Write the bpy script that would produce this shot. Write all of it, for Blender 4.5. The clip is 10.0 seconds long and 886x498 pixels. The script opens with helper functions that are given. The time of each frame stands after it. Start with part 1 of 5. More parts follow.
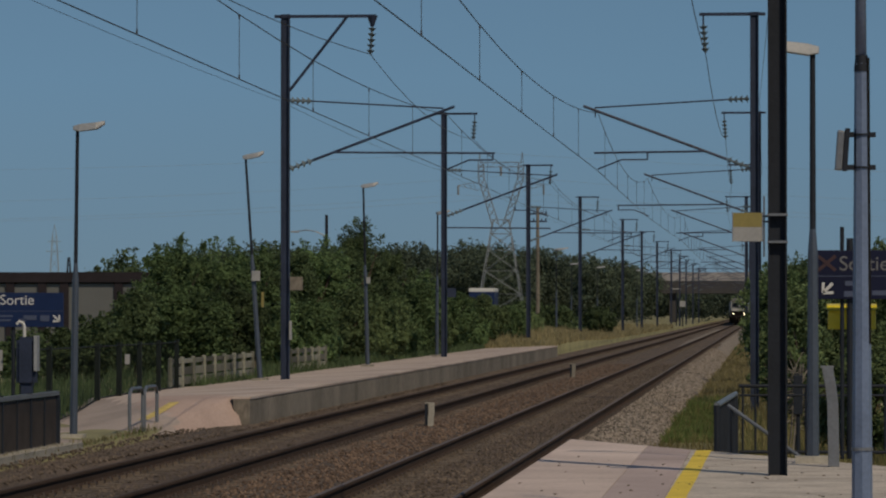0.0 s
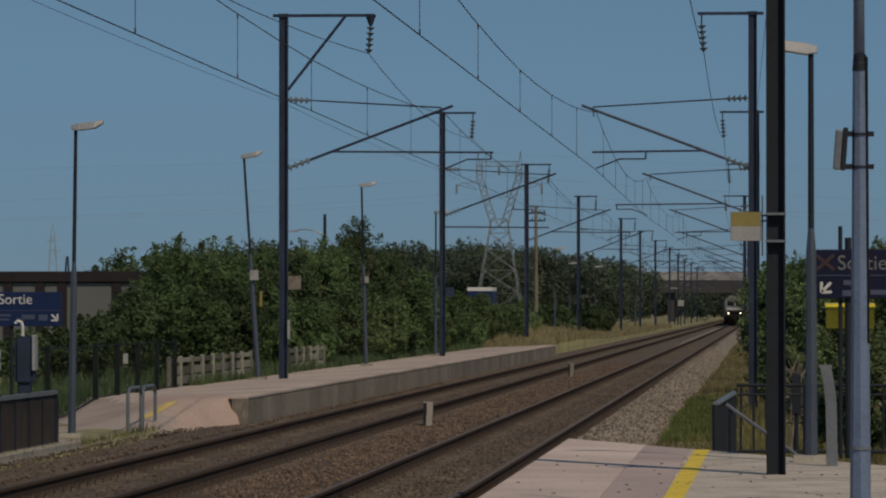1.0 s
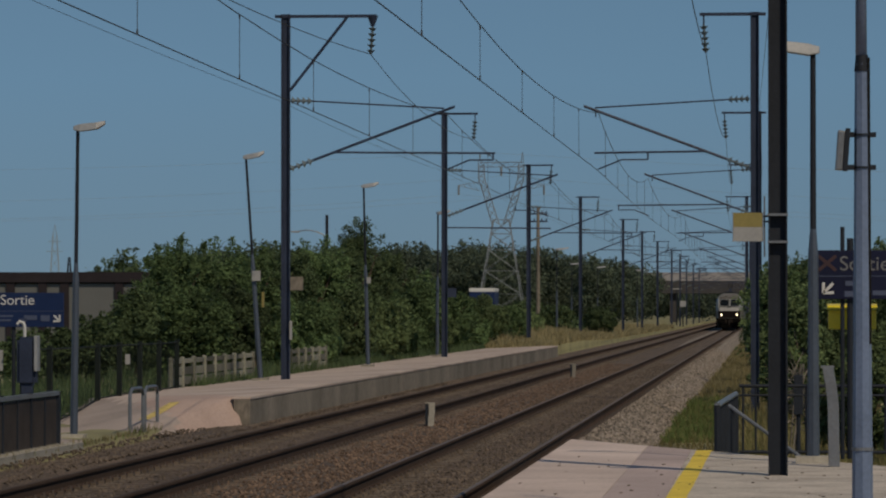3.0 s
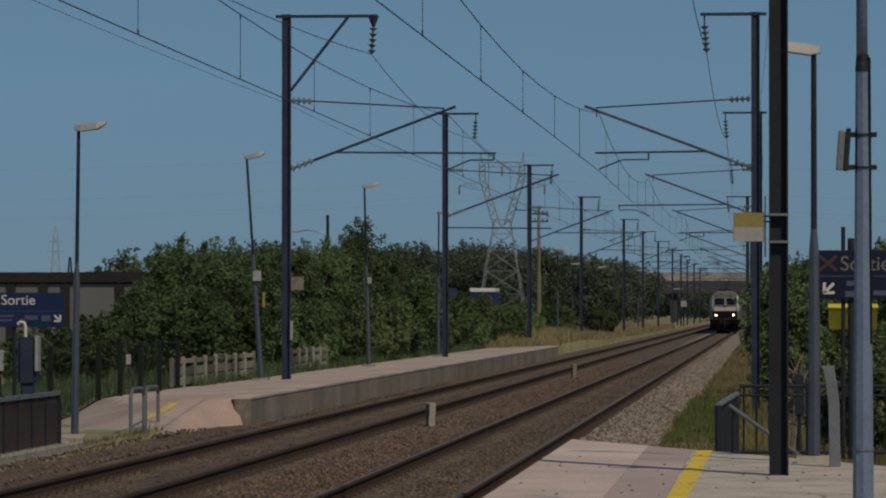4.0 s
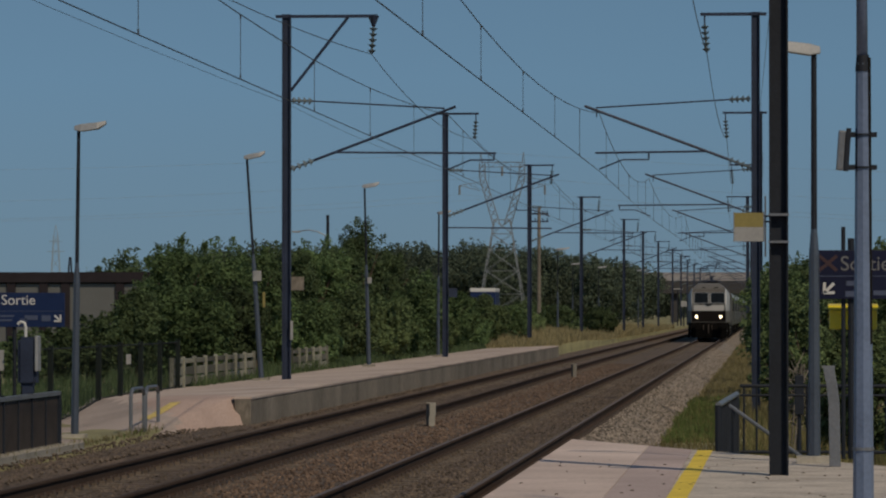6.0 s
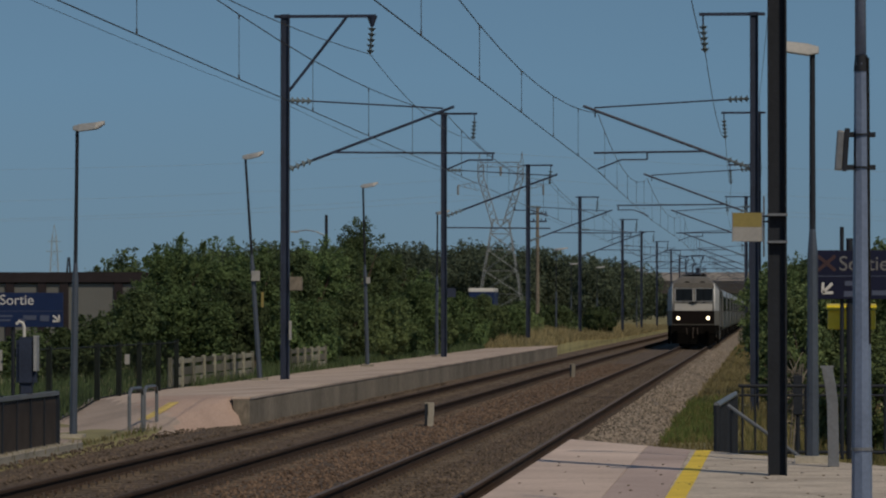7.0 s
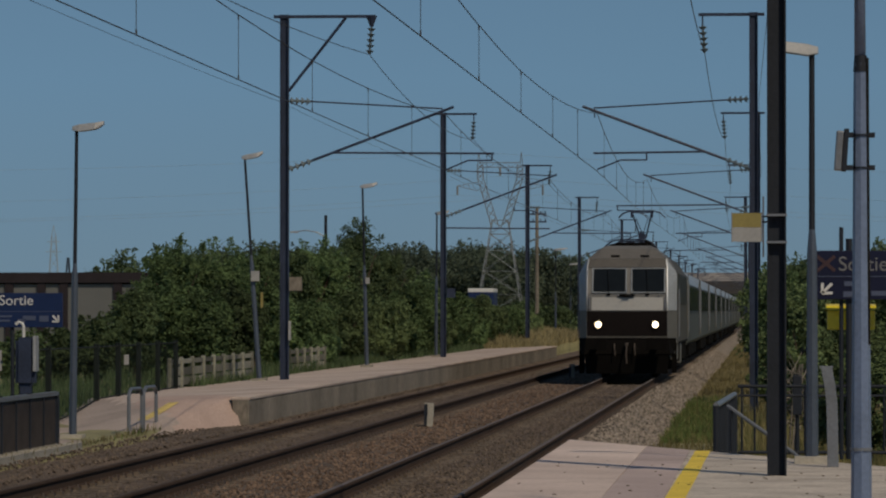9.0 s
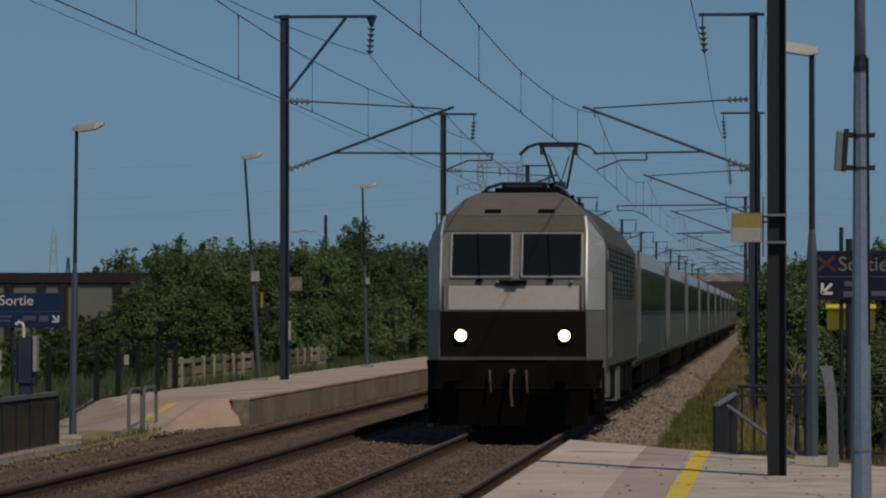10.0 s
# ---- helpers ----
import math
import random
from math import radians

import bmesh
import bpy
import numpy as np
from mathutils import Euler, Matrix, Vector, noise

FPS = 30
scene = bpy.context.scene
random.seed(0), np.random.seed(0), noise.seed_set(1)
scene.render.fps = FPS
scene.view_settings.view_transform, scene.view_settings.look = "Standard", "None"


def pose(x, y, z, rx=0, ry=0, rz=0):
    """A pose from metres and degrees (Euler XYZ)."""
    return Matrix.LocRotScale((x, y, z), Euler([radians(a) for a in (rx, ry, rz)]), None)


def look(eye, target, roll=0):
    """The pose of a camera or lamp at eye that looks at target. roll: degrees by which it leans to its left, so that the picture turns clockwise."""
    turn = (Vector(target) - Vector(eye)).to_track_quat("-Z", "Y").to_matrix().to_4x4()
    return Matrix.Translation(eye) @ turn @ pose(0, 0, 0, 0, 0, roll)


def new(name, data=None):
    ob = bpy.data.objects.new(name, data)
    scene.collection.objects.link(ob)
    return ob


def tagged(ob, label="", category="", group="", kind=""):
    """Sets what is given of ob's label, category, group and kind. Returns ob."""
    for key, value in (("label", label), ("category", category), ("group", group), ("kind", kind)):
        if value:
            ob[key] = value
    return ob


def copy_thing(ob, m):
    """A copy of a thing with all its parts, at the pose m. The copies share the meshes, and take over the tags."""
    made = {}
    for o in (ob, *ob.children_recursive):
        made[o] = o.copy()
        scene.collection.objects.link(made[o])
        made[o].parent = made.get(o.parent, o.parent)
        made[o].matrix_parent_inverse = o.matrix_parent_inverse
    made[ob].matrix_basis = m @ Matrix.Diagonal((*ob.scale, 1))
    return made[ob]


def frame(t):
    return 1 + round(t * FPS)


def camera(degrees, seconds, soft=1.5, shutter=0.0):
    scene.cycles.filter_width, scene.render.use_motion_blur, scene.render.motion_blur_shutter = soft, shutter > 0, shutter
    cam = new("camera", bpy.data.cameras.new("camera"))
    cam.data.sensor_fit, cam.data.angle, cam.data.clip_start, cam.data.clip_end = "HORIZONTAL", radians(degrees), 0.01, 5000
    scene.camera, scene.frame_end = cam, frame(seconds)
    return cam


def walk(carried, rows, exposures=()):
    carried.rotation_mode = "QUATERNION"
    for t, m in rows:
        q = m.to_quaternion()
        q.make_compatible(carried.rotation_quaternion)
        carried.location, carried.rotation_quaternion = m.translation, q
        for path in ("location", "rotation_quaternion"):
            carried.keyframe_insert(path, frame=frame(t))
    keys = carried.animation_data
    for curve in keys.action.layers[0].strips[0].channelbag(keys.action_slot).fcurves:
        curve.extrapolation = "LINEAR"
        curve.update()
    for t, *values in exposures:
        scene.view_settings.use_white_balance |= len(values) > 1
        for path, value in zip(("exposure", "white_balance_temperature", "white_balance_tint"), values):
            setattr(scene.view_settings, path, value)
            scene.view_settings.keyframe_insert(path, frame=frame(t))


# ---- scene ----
EXPOSURE, SKY, SUN = -1.0, 0.132, 4.9
F = 7440.0
cam = camera(math.degrees(2 * math.atan(784 / F)), 10.0, soft=2.1)
YAW, PITCH, PX = 4.396, 0.847, math.degrees(1 / F)
# small hand sway of the zoomed camera: seconds, sideways, up
SWAY = [(0, 0, 0), (0.5, -0.8, -1.4), (1, -3, -1.3), (1.5, -4, 0), (2, -0.6, 0), (2.5, 0, 0), (3.2, 1, 0), (4, 2, 0), (4.5, 2, -1.6),
        (5, 3.2, 0), (5.5, 3.2, 0), (6.2, 1.5, 0), (7, -0.4, 0), (7.5, 0, 0), (8, 1.8, 0), (8.5, 1.8, 0), (9, -1.4, 0.6), (9.5, -1.4, 1),
        (10, -1.4, 0.8)]
walk(cam, [(t, pose(0, 0, 1.95, 90 + PITCH + dv * PX, 0, YAW + du * PX)) for t, du, dv in SWAY], exposures=[(0, EXPOSURE), (10, EXPOSURE)])

# ---- light ----
SUN_EL, SUN_AZ = 46.0, 147.0
world = bpy.data.worlds.new("sky")
scene.world = world
world.use_nodes = True
wn = world.node_tree.nodes
wn.clear()
sky = wn.new("ShaderNodeTexSky")
sky.sky_type, sky.sun_disc = "NISHITA", False
sky.sun_elevation, sky.sun_rotation = radians(SUN_EL), radians(SUN_AZ)
sky.altitude, sky.air_density, sky.dust_density, sky.ozone_density = 300, 1.0, 0.3, 3.0
bg = wn.new("ShaderNodeBackground")
bg.inputs["Strength"].default_value = SKY
wo = wn.new("ShaderNodeOutputWorld")
wl = world.node_tree.links
# clear dry air: the deep blue reaches down close to the horizon
wc, up = wn.new("ShaderNodeTexCoord"), wn.new("ShaderNodeVectorMath")
up.operation = "ADD"
up.inputs[1].default_value = (0, 0, 0.19)
nv = wn.new("ShaderNodeVectorMath")
nv.operation = "NORMALIZE"
wl.new(wc.outputs["Generated"], up.inputs[0])
wl.new(up.outputs["Vector"], nv.inputs[0])
wl.new(nv.outputs["Vector"], sky.inputs["Vector"])
tone = wn.new("ShaderNodeMix")
tone.data_type, tone.blend_type = "RGBA", "MULTIPLY"
tone.inputs["Factor"].default_value = 1.0
# grey summer haze low over the horizon
sep, low = wn.new("ShaderNodeSeparateXYZ"), wn.new("ShaderNodeMapRange")
low.inputs["From Min"].default_value, low.inputs["From Max"].default_value = -0.005, 0.055
haze = wn.new("ShaderNodeMix")
haze.data_type = "RGBA"
haze.inputs["A"].default_value, haze.inputs["B"].default_value = (0.84, 0.78, 0.645, 1), (0.91, 1.0, 0.9, 1)
wl.new(wc.outputs["Generated"], sep.inputs["Vector"])
wl.new(sep.outputs["Z"], low.inputs["Value"])
wl.new(low.outputs["Result"], haze.inputs["Factor"])
wl.new(haze.outputs["Result"], tone.inputs["B"])
wl.new(sky.outputs["Color"], tone.inputs["A"])
wl.new(tone.outputs["Result"], bg.inputs["Color"])
world.node_tree.links.new(bg.outputs["Background"], wo.inputs["Surface"])
sun = new("sun", bpy.data.lights.new("sun", "SUN"))
sun.data.energy, sun.data.angle, sun.data.color = SUN, radians(0.6), (1.0, 0.83, 0.6)
ca, sa = math.cos(radians(SUN_EL)), math.sin(radians(SUN_EL))
sun.matrix_world = look((60 * ca * math.sin(radians(SUN_AZ)), 60 * ca * math.cos(radians(SUN_AZ)), 60 * sa), (0, 0, 0))


# ---- materials ----
def mat(name, col, rough=0.6, metal=0.0, var=0.25, scale=3.0, fine=40.0, bump=0.15, tint=None, stretch=(1, 1, 1), per=0.0, cells=False, island=False, spec=0.5):
    """A worn surface: two scales of noise in the colour, fine relief, and a share of change from piece to piece."""
    m = bpy.data.materials.new(name)
    m.use_nodes = True
    nt = m.node_tree
    N, L = nt.nodes, nt.links
    bsdf = N["Principled BSDF"]
    co = N.new("ShaderNodeTexCoord")
    mp = N.new("ShaderNodeMapping")
    mp.inputs["Scale"].default_value = stretch
    L.new(co.outputs["Object"], mp.inputs["Vector"])
    big = N.new("ShaderNodeTexNoise")
    big.inputs["Scale"].default_value, big.inputs["Detail"].default_value = scale, 5
    if cells:
        small = N.new("ShaderNodeTexVoronoi")
        small.inputs["Scale"].default_value = fine
        fine_out = small.outputs["Color"]
        relief = small.outputs["Distance"]
    else:
        small = N.new("ShaderNodeTexNoise")
        small.inputs["Scale"].default_value, small.inputs["Detail"].default_value = fine, 3
        fine_out = small.outputs["Fac"]
        relief = small.outputs["Fac"]
    L.new(mp.outputs["Vector"], big.inputs["Vector"])
    L.new(mp.outputs["Vector"], small.inputs["Vector"])
    mix = N.new("ShaderNodeMix")
    mix.data_type = "FLOAT"
    mix.inputs["Factor"].default_value = 0.45
    L.new(big.outputs["Fac"], mix.inputs["A"])
    L.new(fine_out, mix.inputs["B"])
    last = mix.outputs["Result"]
    if per:
        src = N.new("ShaderNodeNewGeometry").outputs["Random Per Island"] if island else N.new("ShaderNodeObjectInfo").outputs["Random"]
        mx = N.new("ShaderNodeMix")
        mx.data_type = "FLOAT"
        mx.inputs["Factor"].default_value = per
        L.new(last, mx.inputs["A"])
        L.new(src, mx.inputs["B"])
        last = mx.outputs["Result"]
    ramp = N.new("ShaderNodeValToRGB")
    dark = [c * (1 - var) for c in col]
    lite = [min(1, c * (1 + var)) for c in (tint or col)]
    ramp.color_ramp.elements[0].position, ramp.color_ramp.elements[0].color = 0.3, (*dark, 1)
    ramp.color_ramp.elements[1].position, ramp.color_ramp.elements[1].color = 0.7, (*lite, 1)
    L.new(last, ramp.inputs["Fac"])
    L.new(ramp.outputs["Color"], bsdf.inputs["Base Color"])
    bsdf.inputs["Roughness"].default_value, bsdf.inputs["Metallic"].default_value = rough, metal
    bsdf.inputs["Specular IOR Level"].default_value = spec
    if bump:
        b = N.new("ShaderNodeBump")
        b.inputs["Strength"].default_value, b.inputs["Distance"].default_value = bump, 0.02
        L.new(relief, b.inputs["Height"])
        L.new(b.outputs["Normal"], bsdf.inputs["Normal"])
    return m


def glow(name, col, power):
    m = bpy.data.materials.new(name)
    m.use_nodes = True
    b = m.node_tree.nodes["Principled BSDF"]
    b.inputs["Base Color"].default_value = (*col, 1)
    b.inputs["Emission Color"].default_value = (*col, 1)
    b.inputs["Emission Strength"].default_value = power
    return m


def leaf_mat(name, dark, lite):
    m = mat(name, dark, 0.8, 0, 0.3, 0.6, 3.5, 0.0, tint=lite, per=0.22, island=True)
    nt = m.node_tree
    b = nt.nodes["Principled BSDF"]
    b.inputs["Specular IOR Level"].default_value = 0.2
    tr = nt.nodes.new("ShaderNodeBsdfTranslucent")
    ad = nt.nodes.new("ShaderNodeMixShader")
    ad.inputs["Fac"].default_value = 0.38
    ramp = [n for n in nt.nodes if n.bl_idname == "ShaderNodeValToRGB"][0]
    info, rng, hsv = nt.nodes.new("ShaderNodeObjectInfo"), nt.nodes.new("ShaderNodeMapRange"), nt.nodes.new("ShaderNodeHueSaturation")
    rng.inputs["To Min"].default_value, rng.inputs["To Max"].default_value = 0.68, 1.2
    nt.links.new(info.outputs["Random"], rng.inputs["Value"])
    nt.links.new(rng.outputs["Result"], hsv.inputs["Value"])
    nt.links.new(ramp.outputs["Color"], hsv.inputs["Color"])
    nt.links.new(hsv.outputs["Color"], b.inputs["Base Color"])
    nt.links.new(hsv.outputs["Color"], tr.inputs["Color"])
    out = nt.nodes["Material Output"]
    nt.links.new(b.outputs["BSDF"], ad.inputs[1])
    nt.links.new(tr.outputs["BSDF"], ad.inputs[2])
    nt.links.new(ad.outputs["Shader"], out.inputs["Surface"])
    return m


M = dict(
    earth=mat("earth", (0.16, 0.14, 0.08), 0.95, 0, 0.4, 0.25, 6, 0.4, tint=(0.20, 0.19, 0.09)),
    ballast_bed=mat("ballast_bed", (0.056, 0.039, 0.028), 0.95, 0, 0.5, 0.35, 22, 0.8, tint=(0.1, 0.072, 0.053), cells=True),
    stone_rust=mat("stone_rust", (0.078, 0.047, 0.032), 0.95, 0, 0.4, 0.4, 12, 0.2, tint=(0.13, 0.088, 0.063), per=0.4, island=True),
    stone_olive=mat("stone_olive", (0.06, 0.044, 0.033), 0.95, 0, 0.4, 0.4, 12, 0.2, tint=(0.108, 0.083, 0.064), per=0.4, island=True),
    stone_grey=mat("stone_grey", (0.11, 0.09, 0.072), 0.95, 0, 0.4, 0.5, 12, 0.2, tint=(0.225, 0.19, 0.16), per=0.6, island=True),
    shoulder=mat("shoulder_gravel", (0.1, 0.082, 0.066), 0.95, 0, 0.5, 0.4, 22, 0.9, tint=(0.205, 0.172, 0.142), cells=True),
    rail_side=mat("rail_rust", (0.05, 0.033, 0.025), 0.95, 0.0, 0.35, 0.6, 20, 0.3, spec=0.15),
    rail_dull=mat("dull_rail_surface", (0.055, 0.041, 0.035), 0.9, 0.0, 0.25, 0.8, 30, 0.05, stretch=(1, 0.05, 1), spec=0.2),
    rail_top=mat("rail_running_surface", (0.1, 0.083, 0.08), 0.75, 0.0, 0.25, 0.8, 30, 0.05, stretch=(1, 0.05, 1)),
    sleeper=mat("sleeper_concrete", (0.11, 0.085, 0.065), 0.95, 0, 0.35, 3, 30, 0.3, per=0.4),
    pave_pink=mat("pink_paving", (0.42, 0.335, 0.305), 0.9, 0, 0.22, 0.7, 26, 0.25, tint=(0.54, 0.445, 0.408), per=0.2),
    pave_mauve=mat("mauve_asphalt", (0.29, 0.232, 0.228), 0.95, 0, 0.25, 0.7, 40, 0.3, tint=(0.38, 0.305, 0.295), per=0.15),
    pave_sand=mat("sandy_asphalt", (0.27, 0.238, 0.21), 0.95, 0, 0.4, 1.6, 30, 0.45, tint=(0.44, 0.392, 0.35), per=0.1),
    path_asphalt=mat("path_asphalt", (0.22, 0.178, 0.158), 0.95, 0, 0.3, 0.5, 30, 0.35, tint=(0.32, 0.265, 0.24)),
    pave_platform=mat("platform_asphalt", (0.3, 0.24, 0.213), 0.95, 0, 0.25, 0.4, 26, 0.3, tint=(0.42, 0.345, 0.305)),
    pave_red=mat("red_asphalt", (0.3, 0.215, 0.185), 0.95, 0, 0.25, 0.4, 30, 0.3, tint=(0.4, 0.3, 0.262)),
    concrete=mat("weathered_concrete", (0.1, 0.086, 0.07), 0.95, 0, 0.5, 0.5, 14, 0.4, tint=(0.17, 0.15, 0.125), stretch=(1, 1, 0.5)),
    concrete_mossy=mat("mossy_concrete", (0.085, 0.088, 0.07), 0.95, 0, 0.45, 1.2, 14, 0.4, tint=(0.16, 0.16, 0.13), per=0.4),
    concrete_lite=mat("pale_concrete", (0.2, 0.185, 0.155), 0.95, 0, 0.35, 1.5, 30, 0.3, tint=(0.28, 0.26, 0.225), per=0.3),
    yellow_worn=mat("worn_yellow_paint", (0.5, 0.38, 0.12), 0.9, 0, 0.35, 3.0, 30, 0.2),
    yellow_line=mat("yellow_paint", (0.62, 0.46, 0.05), 0.8, 0, 0.25, 3.0, 30, 0.2),
    mast=mat("mast_steel", (0.013, 0.02, 0.042), 0.55, 0.0, 0.35, 1.2, 25, 0.15, tint=(0.022, 0.031, 0.062), spec=0.35),
    mast_rust=mat("mast_brown", (0.06, 0.045, 0.038), 0.75, 0.1, 0.4, 1.5, 25, 0.2),
    post_dark=mat("black_slate_steel", (0.013, 0.0165, 0.025), 0.65, 0.0, 0.3, 1.5, 25, 0.15, spec=0.25),
    lamp_pole=mat("lamp_pole_paint", (0.06, 0.075, 0.105), 0.4, 0.2, 0.25, 2, 30, 0.08),
    galva=mat("galvanised_steel", (0.17, 0.18, 0.2), 0.42, 0.4, 0.25, 2, 30, 0.1),
    pole_blue=mat("grey_pole_paint", (0.13, 0.17, 0.265), 0.35, 0.1, 0.25, 2, 30, 0.1),
    lamp_head=mat("lamp_head_plastic", (0.25, 0.26, 0.28), 0.5, 0, 0.2, 6, 30, 0.05),
    ceramic=mat("insulator_glass", (0.12, 0.15, 0.17), 0.25, 0, 0.3, 10, 30, 0),
    wire=mat("wire_copper", (0.045, 0.045, 0.05), 0.6, 0.3, 0.3, 3, 20, 0),
    sign_blue=mat("sign_blue", (0.005, 0.016, 0.065), 0.5, 0, 0.15, 4, 30, 0.02, spec=0.3),
    # darker copy of the sign blue, shade included in the colour
    sign_blue_shaded=mat("sign_blue_shaded", (0.005, 0.007, 0.028), 0.5, 0, 0.2, 4, 30, 0.02, spec=0.25),
    white=mat("white_lettering", (0.5, 0.5, 0.5), 0.6, 0, 0.1, 6, 30, 0),
    # white letters greyed for the shade on the near sign
    shaded_white=mat("shaded_white_lettering", (0.13, 0.13, 0.14), 0.6, 0, 0.15, 6, 30, 0),
    faded=mat("faded_lettering", (0.05, 0.065, 0.12), 0.6, 0, 0.1, 6, 30, 0),
    faded_red=mat("faded_red", (0.035, 0.014, 0.018), 0.6, 0, 0.2, 6, 30, 0),
    yellow=mat("yellow_plastic", (0.62, 0.5, 0.02), 0.35, 0, 0.12, 3, 30, 0.03),
    board_yellow=mat("plate_yellow", (0.2, 0.165, 0.05), 0.6, 0, 0.15, 5, 30, 0.03),
    board_white=mat("plate_white", (0.26, 0.26, 0.26), 0.6, 0, 0.15, 5, 30, 0.03),
    fence_green=mat("fence_green_steel", (0.007, 0.011, 0.01), 0.7, 0.0, 0.3, 4, 30, 0.05, spec=0.2),
    panel=mat("brown_panel", (0.042, 0.034, 0.031), 0.85, 0.0, 0.45, 2, 25, 0.1, spec=0.2),
    cream=mat("cream_cladding", (0.1, 0.104, 0.107), 0.8, 0, 0.12, 0.8, 12, 0.1),
    roof_brown=mat("brown_fascia", (0.02, 0.016, 0.02), 0.8, 0, 0.3, 0.8, 12, 0.1, spec=0.2),
    lattice=mat("lattice_steel", (0.2, 0.22, 0.24), 0.6, 0.3, 0.25, 0.2, 4, 0),
    # steel paled towards sky blue, haze put into the colour
    lattice_hazed=mat("hazed_lattice_steel", (0.26, 0.32, 0.38), 0.8, 0.0, 0.2, 0.2, 4, 0),
    bridge=mat("bridge_concrete", (0.042, 0.04, 0.042), 0.9, 0, 0.3, 0.2, 3, 0.2),
    parapet=mat("bridge_parapet", (0.27, 0.255, 0.26), 0.8, 0, 0.25, 0.2, 3, 0.1),
    bark=mat("bark", (0.09, 0.07, 0.05), 0.95, 0, 0.4, 6, 30, 0.5, stretch=(1, 1, 0.3)),
    leaf=leaf_mat("leaf_green", (0.046, 0.075, 0.032), (0.14, 0.21, 0.088)),
    leaf_dark=leaf_mat("leaf_dark_green", (0.033, 0.052, 0.025), (0.096, 0.136, 0.062)),
    leaf_bright=leaf_mat("leaf_bright_green", (0.06, 0.092, 0.042), (0.17, 0.228, 0.1)),
    # distance haze mixed into the leaf colour: greyer and bluer than near leaves
    leaf_hazed=leaf_mat("leaf_hazed_green", (0.042, 0.057, 0.042), (0.09, 0.116, 0.08)),
    leaf_scrub=leaf_mat("leaf_scrub_green", (0.045, 0.07, 0.034), (0.105, 0.15, 0.068)),
    grass_olive=leaf_mat("olive_grass", (0.12, 0.108, 0.045), (0.26, 0.22, 0.1)),
    grass_dry=leaf_mat("dry_grass", (0.19, 0.16, 0.085), (0.33, 0.28, 0.155)),
    grass_green=leaf_mat("green_grass", (0.085, 0.12, 0.036), (0.165, 0.215, 0.07)),
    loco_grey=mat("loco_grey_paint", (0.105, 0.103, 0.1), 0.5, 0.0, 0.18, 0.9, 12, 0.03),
    loco_silver=mat("loco_silver_paint", (0.32, 0.34, 0.37), 0.5, 0.1, 0.12, 1.2, 14, 0.02, spec=0.3),
    loco_white=mat("loco_white_paint", (0.31, 0.307, 0.3), 0.45, 0.0, 0.12, 1.2, 14, 0.03),
    loco_roof=mat("loco_roof_paint", (0.062, 0.057, 0.053), 0.7, 0.0, 0.3, 1.2, 14, 0.08),
    loco_dark=mat("loco_dark_paint", (0.0095, 0.0076, 0.0077), 0.8, 0.0, 0.3, 1.2, 14, 0.05, spec=0.06),
    loco_fore=mat("loco_forehead_paint", (0.1, 0.094, 0.087), 0.65, 0.0, 0.25, 1.2, 14, 0.06),
    loco_skirt=mat("loco_skirt_paint", (0.115, 0.112, 0.105), 0.5, 0.0, 0.25, 1.0, 14, 0.04),
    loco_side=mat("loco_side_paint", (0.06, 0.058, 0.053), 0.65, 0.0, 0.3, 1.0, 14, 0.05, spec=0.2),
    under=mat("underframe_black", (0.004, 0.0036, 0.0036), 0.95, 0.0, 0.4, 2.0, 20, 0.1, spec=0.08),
    glass=mat("train_glass", (0.008, 0.01, 0.012), 0.08, 0.0, 0.2, 1.0, 5, 0, spec=0.16),
    coach_grey=mat("coach_grey_paint", (0.058, 0.066, 0.068), 0.55, 0.0, 0.25, 0.8, 12, 0.03, spec=0.25),
    coach_band=mat("coach_dark_band", (0.02, 0.022, 0.022), 0.5, 0.0, 0.25, 0.8, 12, 0.03, spec=0.25),
    coach_roof=mat("coach_roof_paint", (0.27, 0.285, 0.3), 0.36, 0.3, 0.15, 0.6, 12, 0.03),
    # near-white colour that stands for a sun glint along the nose edge
    glint_white=mat("sun_glint_white", (0.85, 0.85, 0.85), 0.25, 0.0, 0.05, 2, 20, 0, spec=1.0),
    lamp=glow("headlamp_glow", (1.0, 0.8, 0.5), 8),
    rubber=mat("black_rubber", (0.01, 0.01, 0.01), 0.9, 0, 0.2, 4, 20, 0, spec=0.15),
)


# ---- mesh tools ----
def box(bm, c, s, m=None):
    r = bmesh.ops.create_cube(bm, size=1)
    t = Matrix.Translation(c) @ (m or Matrix()) @ Matrix.Diagonal((*s, 1))
    bmesh.ops.transform(bm, matrix=t, verts=r["verts"])
    return r["verts"]


def rod(bm, a, b, r, r2=None, seg=8):
    a, b = Vector(a), Vector(b)
    d = b - a
    q = d.to_track_quat("Z", "Y").to_matrix().to_4x4()
    k = bmesh.ops.create_cone(bm, cap_ends=True, segments=seg, radius1=r, radius2=r if r2 is None else r2, depth=d.length)
    bmesh.ops.transform(bm, matrix=Matrix.Translation((a + b) / 2) @ q, verts=k["verts"])


